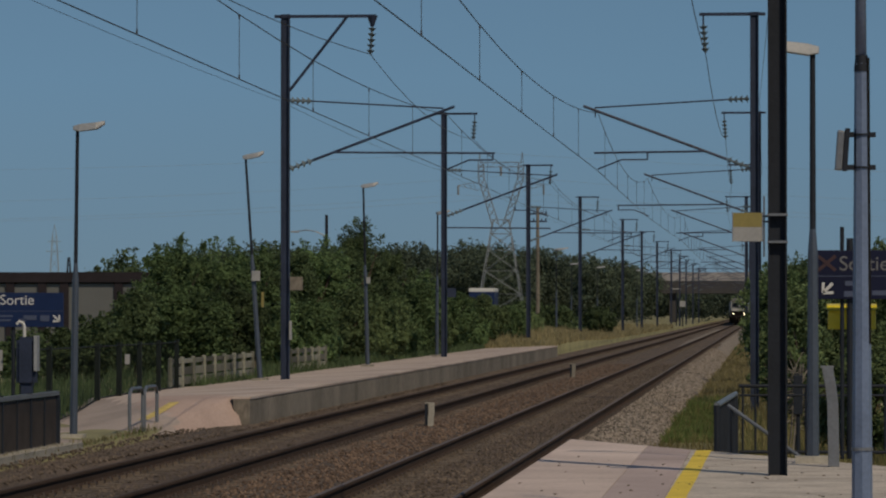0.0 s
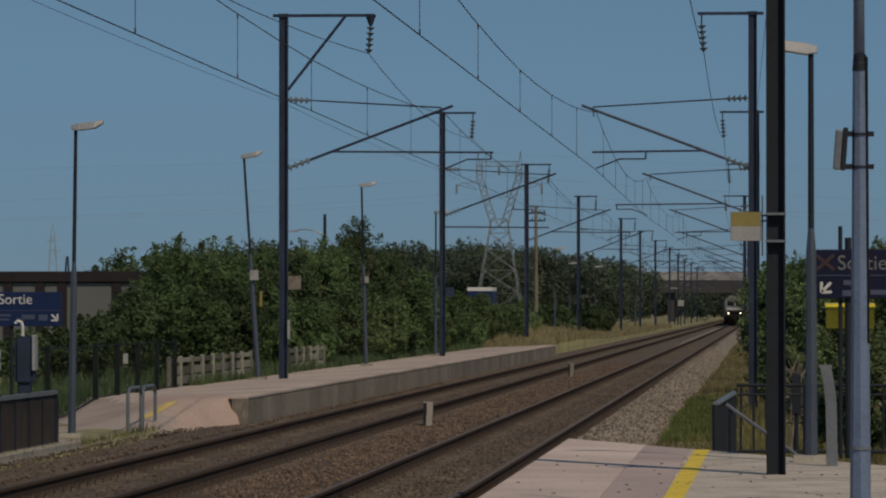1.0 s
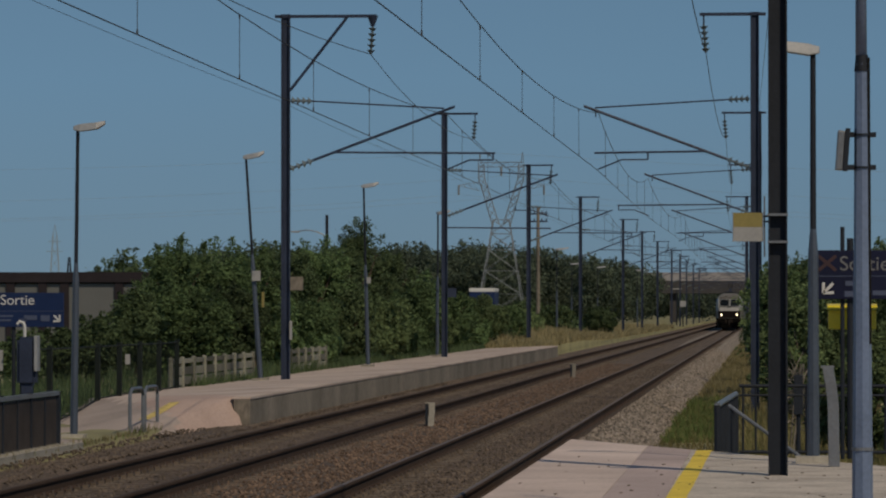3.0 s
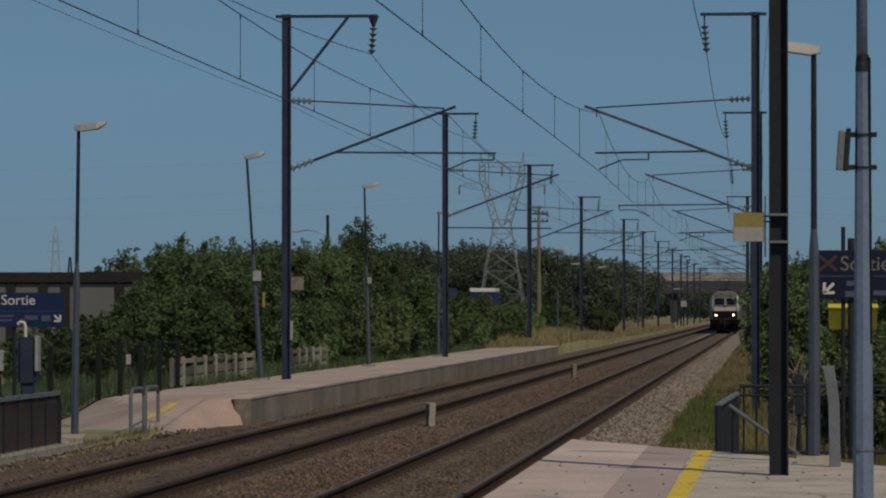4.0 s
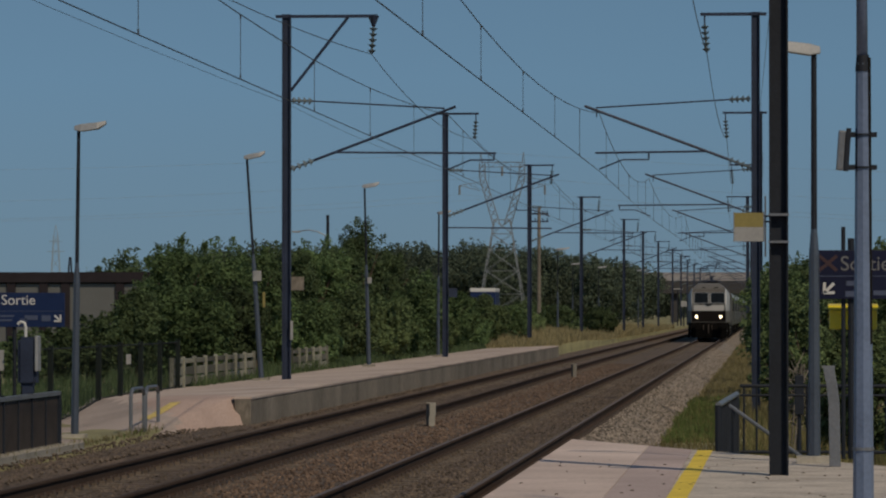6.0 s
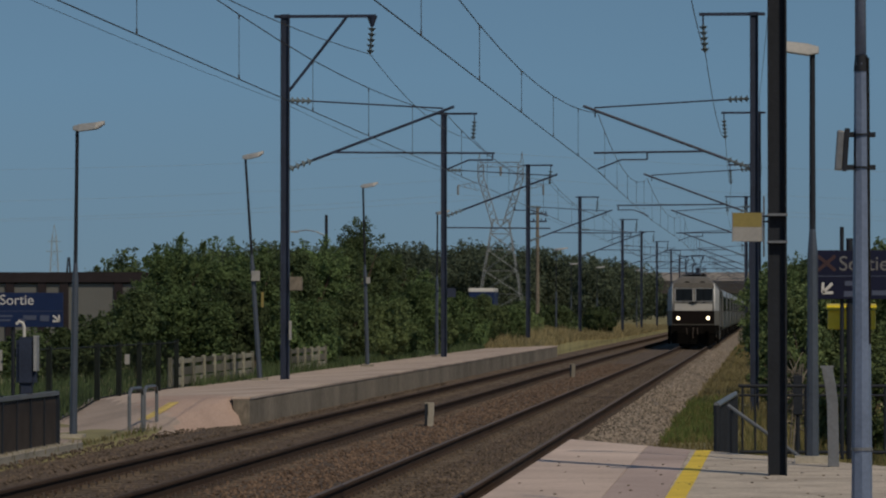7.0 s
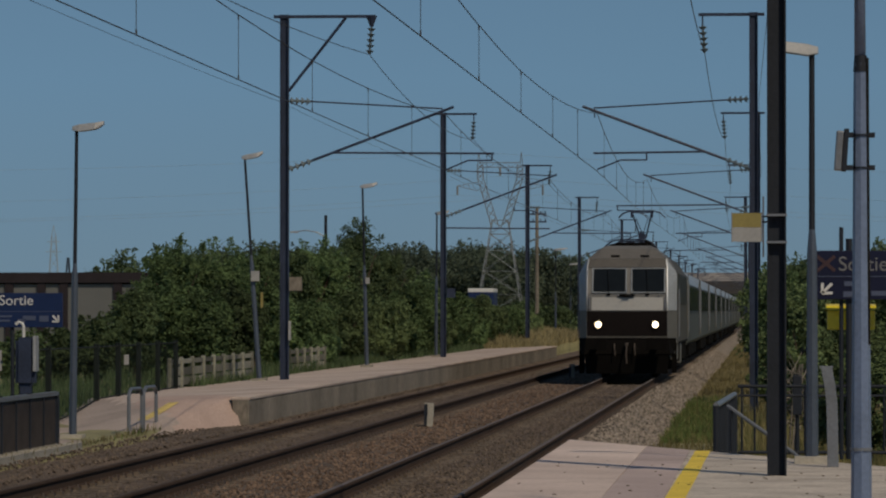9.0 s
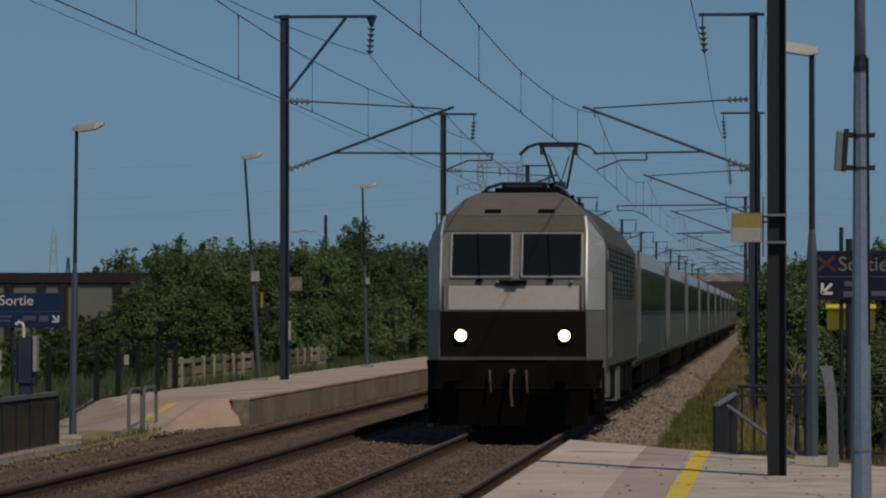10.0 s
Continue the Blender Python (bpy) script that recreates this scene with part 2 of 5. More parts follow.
def line(bm, pts, r, seg=6):
    """One bent round bar along the points."""
    pts = [Vector(p) for p in pts]
    rings = []
    for i, p in enumerate(pts):
        t = (pts[min(i + 1, len(pts) - 1)] - pts[max(i - 1, 0)]).normalized()
        side = t.cross(Vector((0.02, 0.03, 1)) if abs(t.z) < 0.9 else Vector((0, 1, 0))).normalized()
        if i and side.dot(last) < 0:
            side = -side
        if i and abs(side.dot(last)) < 0.3:
            side = (last - t * last.dot(t)).normalized()
        last = side
        up = side.cross(t)
        rings.append([bm.verts.new(p + (side * math.cos(a) + up * math.sin(a)) * r) for a in [6.28318 * k / seg for k in range(seg)]])
    for a, b in zip(rings, rings[1:]):
        for k in range(seg):
            j = (k + 1) % seg
            bm.faces.new((a[k], a[j], b[j], b[k]))
    bm.faces.new(rings[0][::-1])
    bm.faces.new(rings[-1])
    bmesh.ops.recalc_face_normals(bm, faces=bm.faces[:])


def h_section(bm, w, d, t, z0, z1):
    a, b = w / 2, d / 2
    plan(bm, [(-a, -b), (-a + t, -b), (-a + t, -t / 2), (a - t, -t / 2), (a - t, -b), (a, -b), (a, b), (a - t, b), (a - t, t / 2), (-a + t, t / 2), (-a + t, b), (-a, b)], z0, z1)


def prism(bm, prof, y0, y1, closed=True):
    """An outline in x and z drawn out from y0 to y1."""
    lo = [bm.verts.new((x, y0, z)) for x, z in prof]
    hi = [bm.verts.new((x, y1, z)) for x, z in prof]
    n = len(prof)
    for i in range(n if closed else n - 1):
        j = (i + 1) % n
        bm.faces.new((lo[i], lo[j], hi[j], hi[i]))
    if closed:
        bm.faces.new(lo[::-1])
        bm.faces.new(hi)
    bmesh.ops.recalc_face_normals(bm, faces=bm.faces[:])


def plan(bm, pts, z0, z1):
    """A plan outline in x and y drawn up from z0 to z1."""
    lo = [bm.verts.new((x, y, z0)) for x, y in pts]
    hi = [bm.verts.new((x, y, z1)) for x, y in pts]
    n = len(pts)
    for i in range(n):
        j = (i + 1) % n
        bm.faces.new((lo[i], lo[j], hi[j], hi[i]))
    bm.faces.new(lo[::-1])
    bm.faces.new(hi)
    bmesh.ops.recalc_face_normals(bm, faces=bm.faces[:])


def quad(bm, pts):
    bm.faces.new([bm.verts.new(p) for p in pts])


def mesh_of(name, bm, material, smooth=False, bevel=0.0):
    if bevel:
        bmesh.ops.bevel(bm, geom=[e for e in bm.edges if e.is_manifold and e.calc_face_angle(0) > 0.6], offset=bevel, segments=2, affect="EDGES", profile=0.6)
    me = bpy.data.meshes.new(name)
    bm.to_mesh(me)
    bm.free()
    me.materials.append(material)
    if smooth:
        for p in me.polygons:
            p.use_smooth = True
    return me


def part(name, bm, material, parent, label="", smooth=False, bevel=0.0):
    ob = new(name, mesh_of(name, bm, material, smooth, bevel))
    ob.parent = parent
    return tagged(ob, label)


def piece(name, me, parent, loc=(0, 0, 0)):
    ob = new(name, me)
    ob.parent = parent
    ob.location = loc
    return ob


def thing(name, at, label, category, group="", kind=""):
    ob = new(name)
    ob.location = at
    return tagged(ob, label, category, group, kind)


def solo(name, bm, material, label, category, kind="", group="", at=(0, 0, 0), smooth=False, bevel=0.0):
    ob = new(name, mesh_of(name, bm, material, smooth, bevel))
    ob.location = at
    return tagged(ob, label, category, group, kind)


def raw(name, verts, faces, material):
    """A mesh from arrays of points and of faces that all have the same number of corners."""
    me = bpy.data.meshes.new(name)
    V, Fc = np.asarray(verts, np.float32), np.asarray(faces, np.int32)
    n, k = Fc.shape
    me.vertices.add(len(V))
    me.vertices.foreach_set("co", V.ravel())
    me.loops.add(n * k)
    me.loops.foreach_set("vertex_index", Fc.ravel())
    me.polygons.add(n)
    me.polygons.foreach_set("loop_start", np.arange(0, n * k, k, dtype=np.int32))
    me.update(calc_edges=True)
    me.materials.append(material)
    return me


def writing(text, size, material, parent, m):
    """Raised letters from the built-in font, as a mesh."""
    cu = bpy.data.curves.new("lettering", "FONT")
    cu.body, cu.size, cu.extrude = text, size, 0.002
    tmp = bpy.data.objects.new("tmp", cu)
    me = bpy.data.meshes.new_from_object(tmp)
    bpy.data.objects.remove(tmp)
    me.materials.append(material)
    ob = new("lettering", me)
    ob.parent, ob.matrix_local = parent, m
    return tagged(ob, "white lettering")

# ---- ground and tracks ----
def ground_height(x, y):
    if -10.3 < x < -2.15:
        return -0.95
    if x >= -2.15:
        z = -0.62
        return z + 0.25 * min(1, max(0, (x - 4) / 10))
    z = -0.07
    if y > 76:
        z += 0.3 * min(1, (y - 76) / 12)
    if y > 185 and x > -22:
        z += 0.75 * math.exp(-((y - 228) / 34) ** 2) * math.exp(-((x + 13.5) / 3.0) ** 2) - 0.15
    return z


def build_ground():
    xs = [-3000, -900, -300, -120, -60, -40, -30, -24, -20, -18, -16, -15, -14, -13, -12, -11.2, -10.6, -10.31, -10.29, -8, -5, -2.16, -2.14, -1.6, -1, 0, 1, 2,
          4, 7, 12, 20, 40, 100, 300, 900, 3000]
    ys = [-400, -100, -30, 0, 20, 35] + [40 + 5 * i for i in range(56)] + [330, 350, 380, 420, 470, 540, 620, 700, 900, 1300, 2000, 4800]
    verts = [(x, y, ground_height(x, y) + 0.05 * noise.noise((x * 0.6, y * 0.2, 0))) for y in ys for x in xs]
    n = len(xs)
    faces = [(j * n + i, j * n + i + 1, (j + 1) * n + i + 1, (j + 1) * n + i) for j in range(len(ys) - 1) for i in range(n - 1)]
    tagged(new("ground", raw("ground", verts, faces, M["earth"])), "dry earth and grass ground beside the railway", "ground", kind="structure")


def build_ballast():
    bm = bmesh.new()
    prism(bm, [(-10.15, -0.95), (-9.75, -0.1), (-9.2, -0.1), (-8.9, -0.19), (-2.85, -0.19), (-2.1, -0.6), (-1.9, -0.95)], -80, 1600)
    bed = solo("ballast_bed", bm, M["ballast_bed"], "brown crushed stone ballast under both tracks", "ballast", "structure")
    bm = bmesh.new()
    prism(bm, [(-3.0, -0.3), (-3.0, -0.183), (-2.84, -0.183), (-2.08, -0.605), (-2.08, -0.8)], -80, 1600)
    part("shoulder", bm, M["shoulder"], bed, "pale brown gravel shoulder")
    bm = bmesh.new()
    plan(bm, [(-5.0, 215), (-4.86, 215), (-4.86, 500), (-5.75, 500), (-5.6, 300)], -0.3, -0.172)
    part("fresh_gravel", bm, M["shoulder"], bed, "pale fresh gravel between the tracks")
    rng = np.random.default_rng(3)
    base = np.array([(1, 0, 0), (-1, 0, 0), (0, 1, 0), (0, -1, 0), (0, 0, 1), (0, 0, -1)], float)
    tri = np.array([(0, 2, 4), (2, 1, 4), (1, 3, 4), (3, 0, 4), (2, 0, 5), (1, 2, 5), (3, 1, 5), (0, 3, 5)])

    def stones(name, count, x0, x1, y0, y1, material, zf, size):
        u = rng.random(count)
        y = y0 * (y1 / y0) ** u
        x = x0 + (x1 - x0) * rng.random(count)
        s = size * (0.7 + 0.8 * rng.random(count))
        z = np.array([zf(a) for a in x])
        v = base[None] * s[:, None, None] * (0.7 + 0.6 * rng.random((count, 6, 1)))
        ang = rng.random(count) * 6.28
        c, sn = np.cos(ang)[:, None], np.sin(ang)[:, None]
        tilt = (rng.random(count) - 0.5)[:, None]
        X, Y, Z = v[:, :, 0] * c - v[:, :, 1] * sn, v[:, :, 0] * sn + v[:, :, 1] * c, v[:, :, 2] * 0.75
        Z = Z + X * tilt
        P = np.stack([X + x[:, None], Y + y[:, None], Z + z[:, None]], 2).reshape(-1, 3)
        Fc = (tri[None] + 6 * np.arange(count)[:, None, None]).reshape(-1, 3)
        ob = new(name, raw(name, P, Fc, material))
        tagged(ob, "loose crushed ballast stones beside and between the rails", "ballast", kind="stuff")

    flat = lambda x: -0.185
    stones("ballast_stones", 12000, -6.75, -4.8, 33, 170, M["stone_rust"], flat, 0.026)
    stones("track_stones", 8000, -4.7, -3.3, 33, 170, M["stone_olive"], flat, 0.025)
    stones("track_stones", 6000, -9.2, -6.85, 40, 170, M["stone_olive"], lambda x: -0.187, 0.024)
    stones("shoulder_stones", 11000, -3.1, -2.05, 45, 240, M["stone_grey"], lambda x: -0.18 if x < -2.84 else -0.18 - 0.55 * (x + 2.84), 0.027)
    stones("edge_stones", 3600, -10.2, -9.0, 45, 120, M["stone_olive"], lambda x: -0.1, 0.022)


RAIL = [(-0.075, -0.172), (0.075, -0.172), (0.075, -0.155), (0.012, -0.135), (0.01, -0.045), (0.036, -0.032), (0.036, -0.006), (0.028, -0.001),
        (-0.028, -0.001), (-0.036, -0.006), (-0.036, -0.032), (-0.01, -0.045), (-0.012, -0.135), (-0.075, -0.155)]


def build_track(x0, name_label, head="rail_top"):
    tr = thing("railway_track", (x0, 0, 0), name_label, "track", "parallel tracks", "structure")
    bm = bmesh.new()
    prism(bm, RAIL, -80, 1600)
    me = mesh_of("rail", bm, M["rail_side"])
    bm = bmesh.new()
    box(bm, (0, 760, 0.0015), (0.05, 1680, 0.005))
    top = mesh_of("rail_head", bm, M[head])
    for s in (-0.752, 0.752):
        r = piece("rail", me, tr, (s, 0, 0))
        tagged(r, "rusty steel rail with a worn bright head")
        piece("rail_head", top, r)
    bm = bmesh.new()
    for s in (-0.752, 0.752):
        box(bm, (s, 0, -0.215), (0.78, 0.28, 0.08))
    rod(bm, (-0.5, 0, -0.21), (0.5, 0, -0.21), 0.03, seg=6)
    body = len(bm.faces)
    for s in (-0.752, 0.752):
        for e in (-0.13, 0.13):
            box(bm, (s + e, 0, -0.16), (0.07, 0.12, 0.04))
            rod(bm, (s + e, 0, -0.15), (s + e, 0, -0.105), 0.02, seg=6)
    bm.faces.ensure_lookup_table()
    for f in bm.faces[body:]:
        f.material_index = 1
    me = mesh_of("sleeper", bm, M["sleeper"])
    me.materials.append(M["mast_rust"])
    for i in range(150):
        piece("sleeper", me, tr, (0, 34 + 0.6 * i, 0))
    bm = bmesh.new()
    for i in range(250):
        for s in (-0.752, 0.752):
            box(bm, (s, 124.6 + 0.6 * i, -0.205), (0.78, 0.28, 0.07))
    for i in range(180):
        for s in (-0.752, 0.752):
            box(bm, (s, 33.4 - 0.6 * i, -0.205), (0.78, 0.28, 0.07))
    tagged(part("sleepers_beyond", bm, M["sleeper"], tr), kind="stuff")


# ---- platforms ----
def build_right_platform():
    def end(x):
        return 50.6 - (x + 2.35) * 2.43
    pl = thing("platform", (0, 0, 0), "low station platform with pink, mauve and sandy paving", "platform", kind="structure")
    bm = bmesh.new()
    plan(bm, [(-2.33, -30), (6.5, -30), (6.5, end(6.5) - 0.02), (-2.33, end(-2.33) - 0.02)], -0.95, 0.3)
    part("retaining_wall", bm, M["concrete"], pl, "weathered concrete platform body")
    for x0, x1, step, m in ((-2.35, -1.36, 2.45, "pave_pink"), (-1.354, -0.84, 2.45, "pave_mauve"), (-0.836, 6.5, 6.0, "pave_sand")):
        y = -30.0
        k = 0
        while y < end(x0) - 0.3:
            y1 = y + step
            last = y1 > end(x1) - 0.4
            bm = bmesh.new()
            g = 0.006
            if last:
                plan(bm, [(x0, y + g), (x1, y + g), (x1, end(x1)), (x0, end(x0))], 0.3, 0.41)
            else:
                plan(bm, [(x0, y + g), (x1, y + g), (x1, y1), (x0, y1)], 0.3, 0.41)
            part("yellow_line" if m == "yellow_line" else "paving_slab", bm, M[m], pl, bevel=0.004)
            if last:
                break
            y = y1
    bm = bmesh.new()
    y0, y1 = -30.0, end(-0.69) - 0.05
    xa, xb = -0.744 - 0.0048 * (34.8 - y0), -0.688
    n = 40
    for i in range(n):
        f, g = i / n, (i + 1) / n
        w = [0.088 + 0.014 * noise.noise((y0 + (y1 - y0) * k, 0.3, 0)) for k in (f, g)]
        ca_, cb_ = xa + (xb - xa) * f, xa + (xb - xa) * g
        quad(bm, [(ca_ - w[0], y0 + (y1 - y0) * f, 0.4145), (ca_ + w[0], y0 + (y1 - y0) * f, 0.4145), (cb_ + w[1], y0 + (y1 - y0) * g, 0.4145), (cb_ - w[1], y0 + (y1 - y0) * g, 0.4145)])
    part("yellow_line", bm, M["yellow_line"], pl, "worn yellow safety line")


def ramp_z(y, x=-10.4):
    """Height of the left path, ramp and platform; the ramp lies askew and the platform falls away from the track."""
    k = y + 2.75 * (x + 10.4)
    up = -0.07 + 0.475 * min(1, max(0, (k - 68.4) / 6.2))
    return min(up, 0.405 - 0.038 * max(0, -9.6 - x))


def ramp_front(y):
    for (ya, xa), (yb, xb) in zip(RAMP_EDGE, RAMP_EDGE[1:]):
        if y <= yb:
            return xa + (xb - xa) * max(0, y - ya) / (yb - ya)
    return RAMP_EDGE[-1][1]


def ramp_skin(y, x):
    """The ramp's surface, rounded off towards its open side."""
    xf = ramp_front(y)
    u = max(0, 1 - (xf - x) / 1.0) ** 2 * 0.45 * min(1, max(0, 75.2 - y))
    return ramp_z(y, x) - u * max(0, ramp_z(y, xf) + 0.1) + 0.012 * noise.noise((x * 0.8, y * 0.5, 1.7))


RAMP_EDGE = ((40, -10.65), (66, -10.6), (68, -10.5), (71.3, -10.42), (73, -10.15), (75.3, -9.62))


def build_left_platform():
    pl = thing("platform", (0, 0, 0), "low platform with pale asphalt and stained concrete edge wall", "platform", kind="structure")
    y = 75.2
    while y < 186:
        bm = bmesh.new()
        box(bm, (-9.42, y + 2, 0.1), (0.3, 3.985, 0.52))
        part("edge_wall", bm, M["concrete"], pl, bevel=0.01)
        bm = bmesh.new()
        box(bm, (-9.43, y + 2, 0.385), (0.35, 3.99, 0.05))
        part("coping_stone", bm, M["pave_platform"], pl, bevel=0.01)
        y += 4
    # skins of path, ramp and platform on one grid, with the toe of the bank in front
    ys = [40, 46, 52, 58, 62] + [64 + 0.5 * i for i in range(60)] + [94 + 6 * i for i in range(16)] + [187]
    skins = {"path": bmesh.new(), "ramp_head": bmesh.new(), "platform_surface": bmesh.new(), "bank": bmesh.new()}

    def cols(y):
        xf = ramp_front(y)
        zf = ramp_z(y, xf)
        toe = 0.02 if y > 75.2 else 0.08 + 0.5 * max(0, zf + 0.06)
        row = [(xf + toe, y, -0.15 if y < 75.2 else zf - 0.02), (xf + toe * 0.4, y, zf - 0.68 * (zf + 0.14) if y < 75.2 else zf - 0.01)]
        for i in range(17):
            x = xf + (-12.95 - xf) * (i / 16) ** 1.3
            row.append((x, y, ramp_skin(y, x)))
        if y < 70:
            row.append((-16.0, y, -0.07))
        else:
            row.append((-13.0, y, -0.3))
        return row
    for ya, yb in zip(ys, ys[1:]):
        ra, rb = cols(ya), cols(yb)
        for i in range(len(ra) - 1):
            cx, cy = (ra[i][0] + rb[i + 1][0]) / 2, (ya + yb) / 2
            k = cy + 2.75 * (cx + 10.4) + 1.6 * noise.noise((cx * 1.1, cy * 0.5, 4))
            if i < 1 and cy < 67:
                bm = skins["bank"]
            elif 72.6 < k < 79 and cx > -11.5 and cy < 79:
                bm = skins["ramp_head"]
            else:
                bm = skins["path" if k < 73 and cy < 90 else "platform_surface"]
            quad(bm, [ra[i], rb[i], rb[i + 1], ra[i + 1]])
    for name, m, lab in (("path", "path_asphalt", "grey-pink asphalt path at track level"), ("ramp_head", "pave_red", "reddish asphalt ramp head"), ("platform_surface", "pave_platform", "pale pinkish asphalt platform surface"), ("bank", "shoulder", "dry gravelly edge of the path")):
        bm = skins[name]
        bmesh.ops.remove_doubles(bm, verts=bm.verts[:], dist=0.0005)
        bmesh.ops.recalc_face_normals(bm, faces=bm.faces[:])
        part(name, bm, M[m], pl, lab, smooth=True)
    bm = bmesh.new()
    box(bm, (-10.42, 52.5, -0.09), (0.24, 21, 0.12))
    part("kerb", bm, M["concrete_lite"], pl, "pale concrete kerb", bevel=0.01)
    bm = bmesh.new()
    pts = [(-10.7, 71.9), (-10.62, 72.7), (-10.55, 73.5), (-10.48, 74.2)]
    for (xa, ya), (xb, yb) in zip(pts, pts[1:]):
        quad(bm, [(x, y, ramp_skin(y, x) + 0.008) for x, y in ((xa - 0.1, ya), (xa + 0.08, ya), (xb + 0.08, yb), (xb - 0.1, yb))])
    part("yellow_line", bm, M["yellow_worn"], pl, "short worn yellow line")


# ---- overhead line ----
MAST_Y = [98.5, 147.5, 200, 256, 319, 368, 420, 483, 530, 572, 625, 680]


def left_x(y):
    return -11.3 if y < 300 else -10.85


def right_x(y):
    return -0.27 if y < 180 else (-0.5 if y < 230 else -1.2)


def disc_stack(bm, a, b, n, r):
    a, b = Vector(a), Vector(b)
    rod(bm, a, b, 0.03, seg=6)
    for i in range(n):
        p = a.lerp(b, (i + 0.5) / n)
        d = (b - a).normalized() * 0.03
        rod(bm, p - d, p + d, r, r * 0.45, seg=10)


def build_mast(x, y, s, long_arm, pull, foot, group, w=0.2, steel="mast"):
    """s: +1 reaches to +x, -1 to -x. pull: the steady arm hangs beyond the wire and points back."""
    mst = thing("catenary_mast", (x, y, foot), "dark steel H-section catenary mast with cantilever and insulators", "catenary mast", group)
    def Z(z):
        return z - foot
    bm = bmesh.new()
    h_section(bm, w, w, 0.016, -0.06 if foot > 0.3 else -0.3, Z(8.95))
    part("post", bm, M[steel], mst)
    L = 2.06 if long_arm else (1.08 if s > 0 else 1.19)
    bm = bmesh.new()
    box(bm, (s * (L / 2 - 0.08), 0, Z(8.9)), (L + 0.35, 0.1, 0.07))
    if long_arm:
        bmesh.ops.create_cone(bm, cap_ends=True, segments=8, radius1=0.04, radius2=0.13, depth=0.25, matrix=Matrix.Translation((s * L, 0, Z(8.78))))
    rod(bm, (s * L, 0, Z(8.9)), (s * L, 0, Z(8.6)), 0.02)
    part("top_arm", bm, M["mast"], mst)
    if long_arm:
        bm = bmesh.new()
        rod(bm, (s * 0.1, 0, Z(7.15)), (s * 1.45, 0, Z(8.87)), 0.035)
        part("brace", bm, M["mast"], mst)
    bm = bmesh.new()
    disc_stack(bm, (s * L, 0, Z(8.65)), (s * (L - 0.05), 0, Z(8.0)), 5, 0.1)
    part("feeder_insulator", bm, M["ceramic"], mst, "hanging ribbed insulator string")
    bm = bmesh.new()
    disc_stack(bm, (s * 0.12, 0, Z(6.92)), (s * 0.62, 0, Z(6.9)), 4, 0.09)
    part("insulator", bm, M["ceramic"], mst, "ribbed insulator")
    bm = bmesh.new()
    rod(bm, (s * 0.62, 0, Z(6.9)), (s * 3.72, 0, Z(6.72)), 0.018)
    part("tie_rod", bm, M["mast"], mst)
    a, b = Vector((s * 0.1, 0, Z(5.3))), Vector((s * 4.0, 0, Z(6.76)))
    bm = bmesh.new()
    disc_stack(bm, a, a.lerp(b, 0.14), 4, 0.09)
    part("insulator", bm, M["ceramic"], mst, "ribbed insulator")
    bm = bmesh.new()
    rod(bm, a.lerp(b, 0.14), b, 0.032)
    rod(bm, (s * 3.72, 0, Z(6.74)), (s * 3.72, 0, Z(6.5)), 0.015)
    part("cantilever_tube", bm, M["mast"], mst)
    bm = bmesh.new()
    far = 4.95 if pull else 3.75
    low = 0.8 if (s > 0 and 140 < y < 150) else 0
    rod(bm, (s * (0.1 if low else 1.15), 0, Z(5.69 - low)), (s * far, 0, Z(5.66 - low)), 0.024)
    hang = far - 0.05 if pull else 2.5
    rod(bm, (s * hang, 0, Z(5.66)), (s * hang, 0, Z(5.5)), 0.02)
    part("registration_tube", bm, M["mast"], mst)
    tip = 3.82 if pull else 3.66
    bm = bmesh.new()
    line(bm, [(s * hang, 0, Z(5.5)), (s * (hang + (tip - hang) * 0.52), 0, Z(5.5)), (s * tip, 0, Z(5.28))], 0.02)
    part("steady_arm", bm, M["mast"], mst)
    return mst


def wire_thing(x_list, z_contact, z_mast, z_mid, label):
    """Contact wire, messenger and droppers from mast to mast."""
    w = thing("overhead_line", (0, 0, 0), label, "overhead line", "overhead lines over the tracks")
    ys = [-18, 39.6] + MAST_Y
    con, mes = [], []

    def hang(i, f):
        # the near span is pulled a little tighter towards the platform mast
        return z_mid + (z_mast - z_mid) * (2 * f - 1) ** 2 + (0.1 * max(0, 1 - 2 * f) if i == 1 else (0.1 * f if i == 0 else 0))
    for i, (a, b) in enumerate(zip(ys, ys[1:])):
        xa, xb = x_list[i % 2], x_list[(i + 1) % 2]
        con.append((xa, a, z_contact))
        for k in range(12):
            f = k / 12
            mes.append((xa + (xb - xa) * f, a + (b - a) * f, hang(i, f)))
        if a < 400:
            n = 5
            for k in range(n):
                f = (10.4 + 9.75 * k) / 58.9 if i == 1 else (k + 0.5) / n
                z1 = hang(i, f)
                bm = bmesh.new()
                p = Vector((xa + (xb - xa) * f, a + (b - a) * f, 0))
                rod(bm, (p.x, p.y, z_contact), (p.x, p.y, z1), 0.005 if a < 150 else 0.009, seg=4)
                box(bm, (p.x, p.y, z1 - 0.03), (0.02, 0.03, 0.07))
                box(bm, (p.x, p.y, z_contact + 0.03), (0.02, 0.03, 0.07))
                part("dropper", bm, M["wire"], w)
    for name, pts in (("contact_wire", con), ("messenger_wire", mes)):
        bm = bmesh.new()
        line(bm, pts, 0.0085, 5)
        part(name, bm, M["wire"], w)


